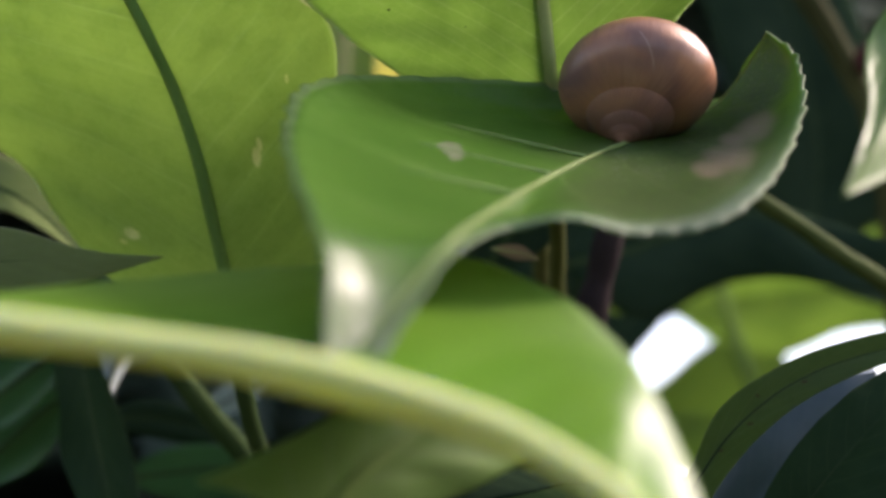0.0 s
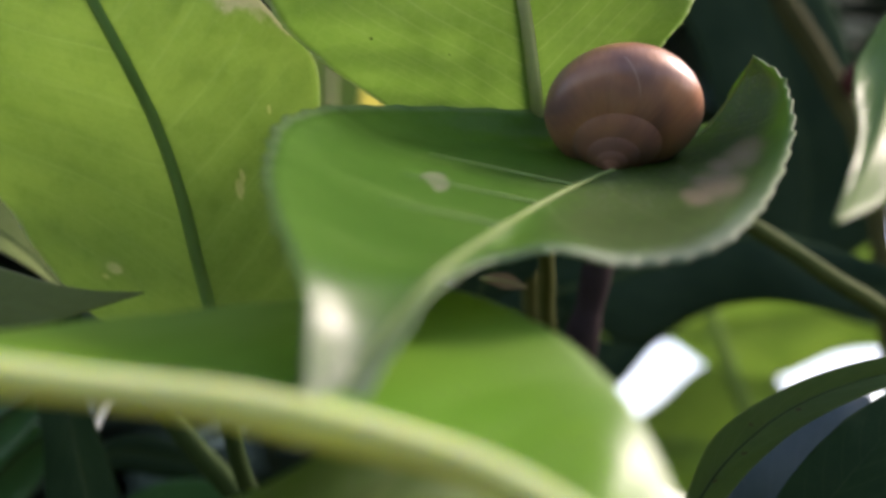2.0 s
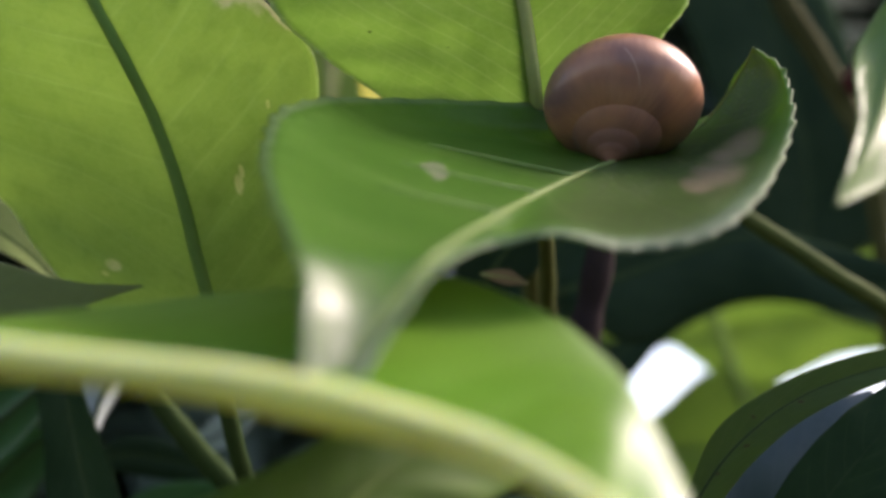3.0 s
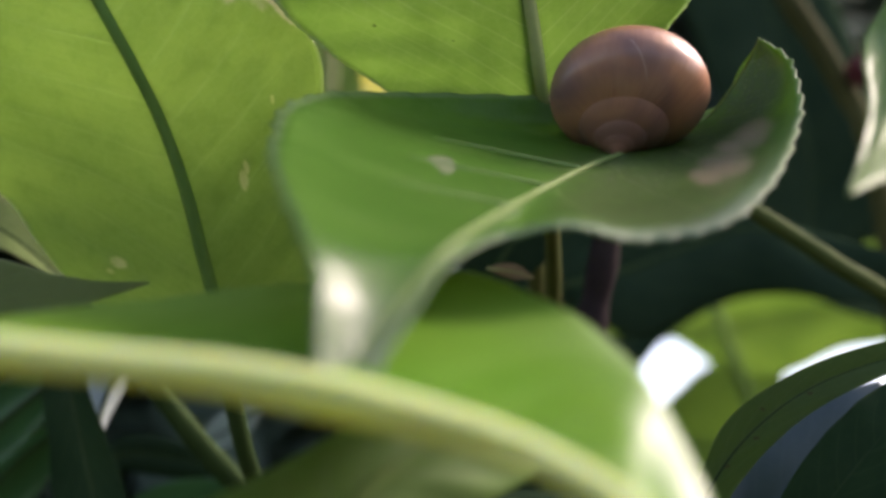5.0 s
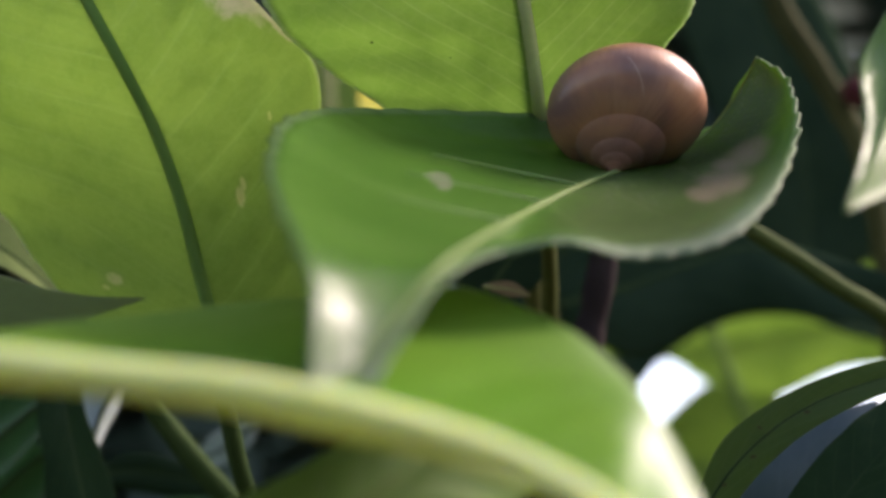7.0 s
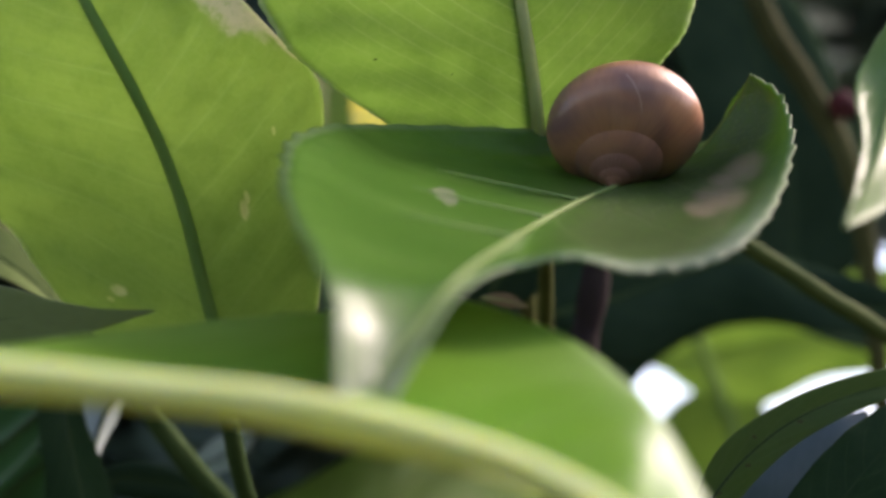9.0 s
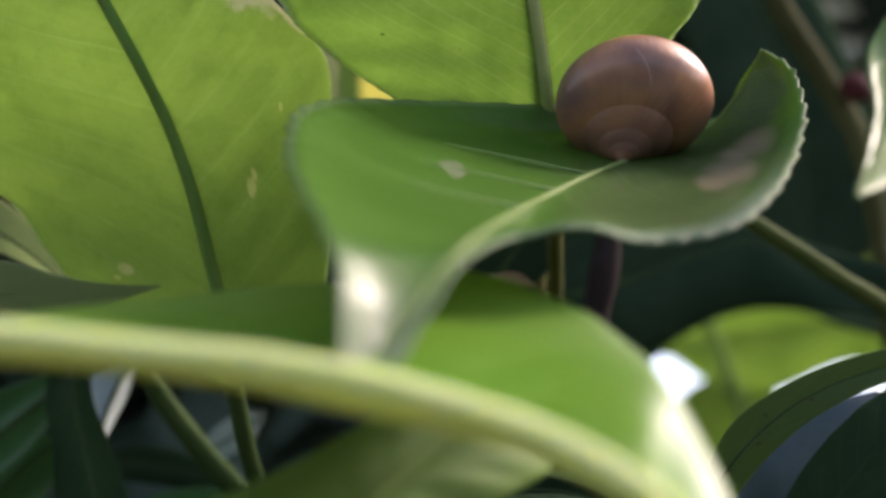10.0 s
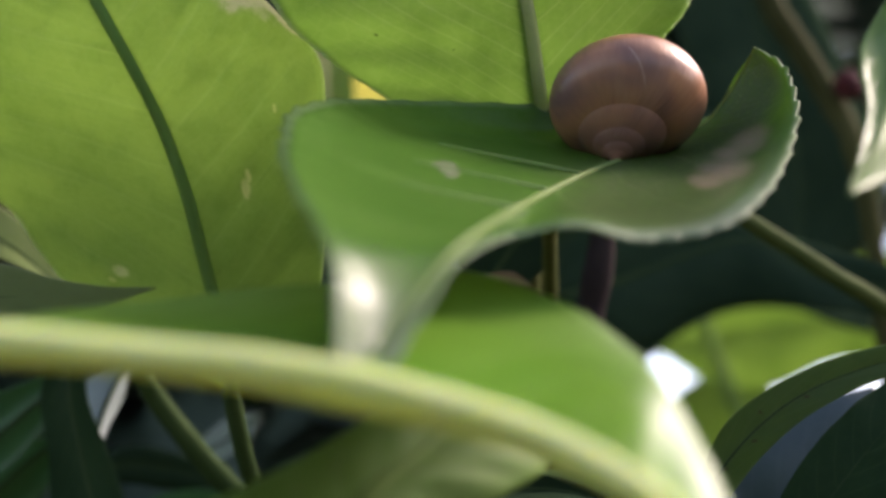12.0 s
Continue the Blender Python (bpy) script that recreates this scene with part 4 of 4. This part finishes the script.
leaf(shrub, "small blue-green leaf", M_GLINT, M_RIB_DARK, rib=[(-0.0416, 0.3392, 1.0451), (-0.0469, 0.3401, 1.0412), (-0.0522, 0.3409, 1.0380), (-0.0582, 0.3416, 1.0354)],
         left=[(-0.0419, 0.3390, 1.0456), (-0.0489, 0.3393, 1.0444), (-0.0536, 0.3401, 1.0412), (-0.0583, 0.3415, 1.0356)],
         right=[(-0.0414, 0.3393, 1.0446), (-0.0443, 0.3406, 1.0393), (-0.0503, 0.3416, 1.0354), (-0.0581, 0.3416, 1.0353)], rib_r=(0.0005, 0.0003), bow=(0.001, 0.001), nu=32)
# added leaf, covers chinks of sky in the dark background
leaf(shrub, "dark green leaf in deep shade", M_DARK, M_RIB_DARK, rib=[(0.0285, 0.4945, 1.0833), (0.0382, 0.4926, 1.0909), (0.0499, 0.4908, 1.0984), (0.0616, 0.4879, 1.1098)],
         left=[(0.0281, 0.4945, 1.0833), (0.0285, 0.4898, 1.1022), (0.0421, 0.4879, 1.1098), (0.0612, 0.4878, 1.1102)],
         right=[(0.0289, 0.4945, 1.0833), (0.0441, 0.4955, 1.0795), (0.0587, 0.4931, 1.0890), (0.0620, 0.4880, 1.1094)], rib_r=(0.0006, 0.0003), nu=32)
# added leaf, closes a sky chink at the lower edge of view
leaf(shrub, "dark green leaf low in the shrub", M_DARK, M_RIB_DARK, rib=[(-0.0051, 0.3058, 1.0137), (0.0077, 0.3052, 1.0159), (0.0229, 0.3049, 1.0171), (0.0370, 0.3055, 1.0148), (0.0510, 0.3072, 1.0080)],
         left=[(-0.0054, 0.3058, 1.0137), (0.0066, 0.3035, 1.0227), (0.0229, 0.3033, 1.0237), (0.0381, 0.3041, 1.0205), (0.0511, 0.3072, 1.0081)],
         right=[(-0.0049, 0.3058, 1.0137), (0.0075, 0.2972, 1.0066), (0.0222, 0.2975, 1.0055), (0.0346, 0.2978, 1.0044), (0.0509, 0.3072, 1.0079)], rib_r=(0.0008, 0.0003), nu=40)
leaf(shrub, "dark glossy green leaf", M_SHEEN, M_RIB_DARK, rib=[(-0.0729, 0.3253, 1.0182), (-0.0616, 0.3248, 1.0200), (-0.0492, 0.3245, 1.0212), (-0.0379, 0.3253, 1.0182), (-0.0280, 0.3265, 1.0134)],
         left=[(-0.0730, 0.3252, 1.0184), (-0.0629, 0.3236, 1.0249), (-0.0498, 0.3232, 1.0264), (-0.0379, 0.3244, 1.0218), (-0.0278, 0.3264, 1.0135)],
         right=[(-0.0728, 0.3253, 1.0180), (-0.0604, 0.3262, 1.0146), (-0.0479, 0.3262, 1.0146), (-0.0379, 0.3262, 1.0146), (-0.0281, 0.3265, 1.0132)], rib_r=(0.0006, 0.0003), nu=40)
leaf(shrub, "small dry tan leaf", M_DRY, M_TWIG, rib=[(0.0083, 0.2553, 1.0584), (0.0109, 0.2552, 1.0581), (0.0137, 0.2552, 1.0577), (0.0168, 0.2552, 1.0567)],
         left=[(0.0083, 0.2553, 1.0585), (0.0107, 0.2550, 1.0592), (0.0139, 0.2549, 1.0590), (0.0168, 0.2552, 1.0568)],
         right=[(0.0083, 0.2553, 1.0583), (0.0112, 0.2555, 1.0570), (0.0135, 0.2555, 1.0564), (0.0168, 0.2553, 1.0566)], rib_r=(0.0004, 0.0002), nu=32)
# out of view, placed along the sun's direction to darken the young leaf
leaf(shrub, "unseen leaf added above to shade the young leaf", M_DARK, M_RIB_DARK, rib=[(0.010, 0.304, 1.160), (0.045, 0.299, 1.172), (0.080, 0.297, 1.181), (0.110, 0.296, 1.187), (0.138, 0.297, 1.190)],
         left=[(0.010, 0.304, 1.160), (0.042, 0.291, 1.189), (0.078, 0.288, 1.200), (0.110, 0.288, 1.203), (0.138, 0.297, 1.190)],
         right=[(0.010, 0.304, 1.160), (0.047, 0.305, 1.154), (0.081, 0.305, 1.161), (0.111, 0.304, 1.168), (0.138, 0.297, 1.190)], rib_r=(0.0005, 0.0009), nu=40)


def stem(points, radii, mat, label, rough=0.1):
    return part("stem", tube([Vector(p) for p in points], radii, 1.0, rings=48, sides=14, rough=rough), mat, shrub, label)


ROOT = (0.06, 0.34, -0.02)
stem([(0.0352, 0.2879, 1.0852), (0.0344, 0.2911, 1.0727), (0.0323, 0.2939, 1.0613), (0.0299, 0.2967, 1.0500), (0.0285, 0.3113, 1.0329), (0.0270, 0.3274, 1.0097)] + [(0.07, 0.34, 0.6), ROOT], (0.0025, 0.003, 0.0034, 0.004, 0.005, 0.007), M_BARK, "woody purple-brown stem", 0.25)
stem([(0.0186, 0.2358, 1.0628), (0.0214, 0.2678, 1.0625), (0.0227, 0.2846, 1.0571), (0.0248, 0.2934, 1.0425), (0.0238, 0.2737, 1.0184), (0.0264, 0.3097, 0.9978)], (0.0014, 0.0018, 0.002), M_STEM, "olive leaf stalk")
stem([(0.0204, 0.2888, 1.0818), (0.0206, 0.3013, 1.0728), (0.0217, 0.3141, 1.0630), (0.0246, 0.3301, 1.0400), (0.0273, 0.3478, 1.0103)], (0.0018, 0.002, 0.0022), M_STEM, "olive leaf stalk")
stem([(0.1036, 0.5552, 1.1295), (0.1085, 0.5595, 1.1122), (0.1157, 0.5687, 1.0958), (0.1246, 0.5786, 1.0769), (0.1371, 0.5980, 1.0403)], (0.0026, 0.003, 0.003), M_RIB_BACK, "dark green leaf stalk")
stem([(-0.0365, 0.2484, 1.0369), (-0.0339, 0.2623, 1.0227), (-0.0288, 0.2859, 1.0106), (-0.0174, 0.3230, 0.9860)], (0.0016, 0.0018, 0.002), M_STALK, "olive leaf stalk")
stem([(0.0594, 0.2837, 1.0815), (0.0634, 0.2847, 1.0776), (0.0751, 0.2893, 1.0716), (0.0838, 0.2925, 1.0668), (0.0947, 0.2988, 1.0624), (0.1107, 0.3066, 1.0517), (0.1168, 0.3244, 1.0218)], (0.0016, 0.0019, 0.0022), M_GREENTWIG, "green twig")
stem([(0.0927, 0.3853, 1.1908), (0.0989, 0.3854, 1.1696), (0.1065, 0.3841, 1.1544), (0.1139, 0.3830, 1.1380), (0.1171, 0.3805, 1.1272), (0.1226, 0.3866, 1.1030), (0.1273, 0.3979, 1.0576)], (0.0036, 0.0034, 0.0032, 0.0026), M_BRANCH, "olive brown stem in shade")
bm = bmesh.new()
bmesh.ops.create_icosphere(bm, subdivisions=3, radius=0.0042)
for v in bm.verts:
    v.co = v.co * (1 + 0.25 * noise.noise(v.co * 300)) + Vector((0.1158, 0.3749, 1.1416))
part("bud", bm, M_NODE, shrub, "reddish bud at a stem node")
# unseen stalk, added to carry the shading leaf
stem([(0.1168, 0.3860, 1.2200), (0.1320, 0.3500, 1.2050), (0.1400, 0.3150, 1.1930), (0.1380, 0.2970, 1.1900)], (0.0016, 0.0013, 0.001), M_STEM, "olive leaf stalk")
stem([(0.1300, 0.4898, 1.1850), (0.1330, 0.4957, 1.1614), (0.1361, 0.5006, 1.1417), (0.1391, 0.5050, 1.1240)], (0.0014, 0.0016), M_STEM, "thin olive stem")
stem([(-0.0594, 0.2851, 1.0469), (-0.0559, 0.2887, 1.0406), (-0.0483, 0.2932, 1.0310), (-0.0396, 0.2987, 1.0212), (-0.0262, 0.3083, 1.0034)], (0.002, 0.0024, 0.0026), M_STALK, "green leaf stalk")
stem([(-0.0416, 0.5139, 1.2123), (-0.0412, 0.5180, 1.1957), (-0.0416, 0.5243, 1.1707)], (0.002, 0.002), M_TWIG, "tan twig")
settle(shrub)


# ---- the snail shell ----
def snail_shell(first, last, cap):
    """Part of a globose shell, from one whorl to another: a tube of growing radius coiled about the axis, each whorl lapping the last, the inner ones flatter."""
    whorls, sides, per = 7.6, 40, 80
    grow = math.log(1.7) / (2 * math.pi)
    size = SHELL_WIDE / SHELL_SPAN
    bm = bmesh.new()
    layer = bm.loops.layers.uv.new("UVMap")
    n = int(whorls * per)
    rows = range(int(first * per), int(last * per) + 1)
    loops = []
    for i in rows:
        a = -(n - i) * 2 * math.pi / per
        s = math.exp(grow * min(a, 0.0))
        c = Vector((math.cos(a), -math.sin(a), 0))
        bulge = 0.7 - 0.17 * min(1.0, max(0.0, -a / (2 * math.pi) - 0.6))
        ring = []
        for k in range(sides):
            b = 2 * math.pi * k / sides
            r, h = 0.46 + 0.54 * math.cos(b), -1.0 + 0.56 * math.sin(b)
            if 0 < b < math.pi / 2:
                h += (bulge - 1.0) * (h + r)
            if r < 0:
                r *= 0.2
            ring.append(bm.verts.new((c * (r * s) + Vector((0, 0, h * s)) - SHELL_MID) * size))
        loops.append(ring)
    for i, (p, q) in enumerate(zip(loops, loops[1:])):
        for k in range(sides):
            f = bm.faces.new((p[k], q[k], q[(k + 1) % sides], p[(k + 1) % sides]))
            for loop, (di, dk) in zip(f.loops, ((0, 0), (1, 0), (1, 1), (0, 1))):
                loop[layer].uv = ((rows[0] + i + di) / per, (k + dk) / sides)
    if cap:
        bm.faces.new(loops[-1])
    else:
        bm.faces.new(loops[0][::-1])
    return bm


SHELL_WIDE = 0.0243
SHELL_MID, SHELL_SPAN = Vector((0.1165, 0.102, -0.80)), 1.767
apex = Vector((-0.12, -0.38, -0.92)).normalized()
back = Vector((1.0, 0.0, 0.0))
back = (back - apex * back.dot(apex)).normalized()
shell = new("snail_shell")
tagged(shell, "glossy brown globe-shaped snail shell resting on a green leaf", "snail shell")
shell.matrix_world = Matrix.Translation((0.0286, 0.2066, 1.0739)) @ Matrix((back, apex.cross(back), apex)).transposed().to_4x4()
part("body_whorl", snail_shell(6.6, 7.85, True), M_SHELL, shell)
part("spire", snail_shell(0.0, 6.6, False), M_SHELL, shell, "small coiled spire of the shell")

# ---- the bulk of the shrub, and the shrubs behind ----
def thicket(count, box, gaps, size, seed, mat, label, owner):
    """Many small bent leaves filling a rounded mass, left out in the gaps."""
    rnd = random.Random(seed)
    verts, faces = [], []
    mid = Vector([(lo + hi) / 2 for lo, hi in box])
    half = Vector([(hi - lo) / 2 for lo, hi in box])
    while count:
        p = Vector([rnd.uniform(*box[i]) for i in range(3)])
        if any(all(g[i][0] < p[i] < g[i][1] for i in range(3)) for g in gaps):
            continue
        q = [(p[i] - mid[i]) / half[i] for i in range(3)]
        if sum(abs(x) ** 3.5 for x in q) > 1 + 0.45 * noise.noise(p * 3.0):
            continue
        count -= 1
        m = Euler((rnd.uniform(-0.9, 0.9), rnd.uniform(-0.7, 0.7), rnd.uniform(0, 6.28))).to_matrix()
        l = size * rnd.uniform(0.7, 1.3)
        w = l * rnd.uniform(0.2, 0.3)
        n = len(verts)
        for x, y, z in ((0, 0, 0), (0.3, 0, -0.02), (0.7, 0, -0.08), (1, 0, -0.2)):
            verts.append(p + m @ Vector((x * l, 0, z * l)))
        for sgn in (-1, 1):
            for x, y, z in ((0.25, 0.9, 0.05), (0.6, 0.95, 0.0)):
                verts.append(p + m @ Vector((x * l, sgn * y * w, z * l)))
        for b in (4, 6):
            q = [(n, n + 1, n + b), (n + 1, n + 2, n + b + 1, n + b), (n + 2, n + 3, n + b + 1)]
            faces += q if b == 4 else [t[::-1] for t in q]
    me = bpy.data.meshes.new("foliage")
    me.from_pydata(verts, [], faces)
    me.materials.append(mat)
    me.shade_smooth()
    ob = new("foliage", me)
    ob.parent, ob.matrix_parent_inverse = owner, Matrix.Translation(-owner.location)
    return tagged(ob, label, kind="stuff")


def thicket_material(name, a, b):
    m, nt, bsdf, out = material(name)
    geo = nt.nodes.new("ShaderNodeNewGeometry")
    col = mix_colour(nt, geo.outputs["Random Per Island"], a, b)
    nt.links.new(col, bsdf.inputs["Base Color"])
    bsdf.inputs["Roughness"].default_value = 0.55
    tr = nt.nodes.new("ShaderNodeBsdfTranslucent")
    nt.links.new(col, tr.inputs["Color"])
    mix = nt.nodes.new("ShaderNodeMixShader")
    mix.inputs[0].default_value = 0.25
    nt.links.new(bsdf.outputs[0], mix.inputs[1])
    nt.links.new(tr.outputs[0], mix.inputs[2])
    nt.links.new(mix.outputs[0], out.inputs[0])
    return m


def branch(owner, points, radii, name="branch"):
    ob = part(name, tube(points, radii, rough=0.2), M_BARK, owner)
    ob.matrix_parent_inverse = Matrix.Translation(-owner.location)
    return ob


M_THICKET = thicket_material("dark shrub foliage", (0.036, 0.06, 0.046), (0.062, 0.1, 0.064))
M_FOLIAGE = thicket_material("green shrub foliage", (0.03, 0.07, 0.02), (0.07, 0.13, 0.035))
# below and beside the leaves in view
thicket(2600, ((-0.5, 0.55), (0.16, 0.78), (0.12, 1.0)), [], 0.085, 11, M_FOLIAGE, "dense green foliage lower in the shrub", shrub)
# above the view, added for shade from the upper left
thicket(420, ((-0.55, -0.13), (0.2, 0.7), (1.22, 1.6)), [], 0.085, 12, M_FOLIAGE, "unseen green foliage above, added to shade the leaves", shrub)
for way in (((0.06, 0.34, 0.35), (-0.1, 0.38, 0.7), (-0.2, 0.42, 1.05), (-0.3, 0.45, 1.4)),
            ((0.06, 0.34, 0.3), (0.2, 0.4, 0.5), (0.32, 0.45, 0.8)),
            ((0.06, 0.34, 0.25), (-0.12, 0.3, 0.4), (-0.3, 0.32, 0.6))):
    branch(shrub, way, (0.006, 0.0045, 0.003))
hedge = new("shrub")
hedge.location = (0.1, 1.2, 0)
tagged(hedge, "dense dark green shrub in shade behind the leaves", "shrub")
# tall unseen top added to block sky; upper right gap lets sun in
thicket(30000, ((-1.3, 1.5), (0.85, 1.65), (-0.3, 2.75)), [((-0.02, 0.72), (0.0, 2), (0.98, 1.34)), ((0.44, 2.0), (0.0, 3.0), (1.38, 3.0)), ((-2, 2), (0, 3), (-1, 0.03))],
        0.1, 4, M_THICKET, "dense dark green foliage", hedge)
# behind the camera, added to cut low sky light and reflections
opposite = new("shrub")
opposite.location = (0.0, -1.4, 0)
tagged(opposite, "unseen green shrub behind the camera, added to block sky light", "shrub")
thicket(7000, ((-1.7, 1.5), (-1.9, -0.95), (-0.2, 1.35)), [((-2, 2), (-3, 0), (-1, 0.03))], 0.1, 7, M_FOLIAGE, "dense green foliage", opposite)
branch(opposite, [(0.0, -1.4, -0.02), (0.05, -1.42, 0.5), (-0.05, -1.4, 0.9), (-0.1, -1.38, 1.2)], (0.02, 0.016, 0.01, 0.005), "trunk")
branch(hedge, [(0.1, 1.2, -0.02), (0.0, 1.22, 0.4), (-0.06, 1.2, 0.9), (-0.1, 1.18, 1.5), (-0.2, 1.2, 2.4)], (0.02, 0.016, 0.012, 0.006), "trunk")


def motions():
    pass


motions()
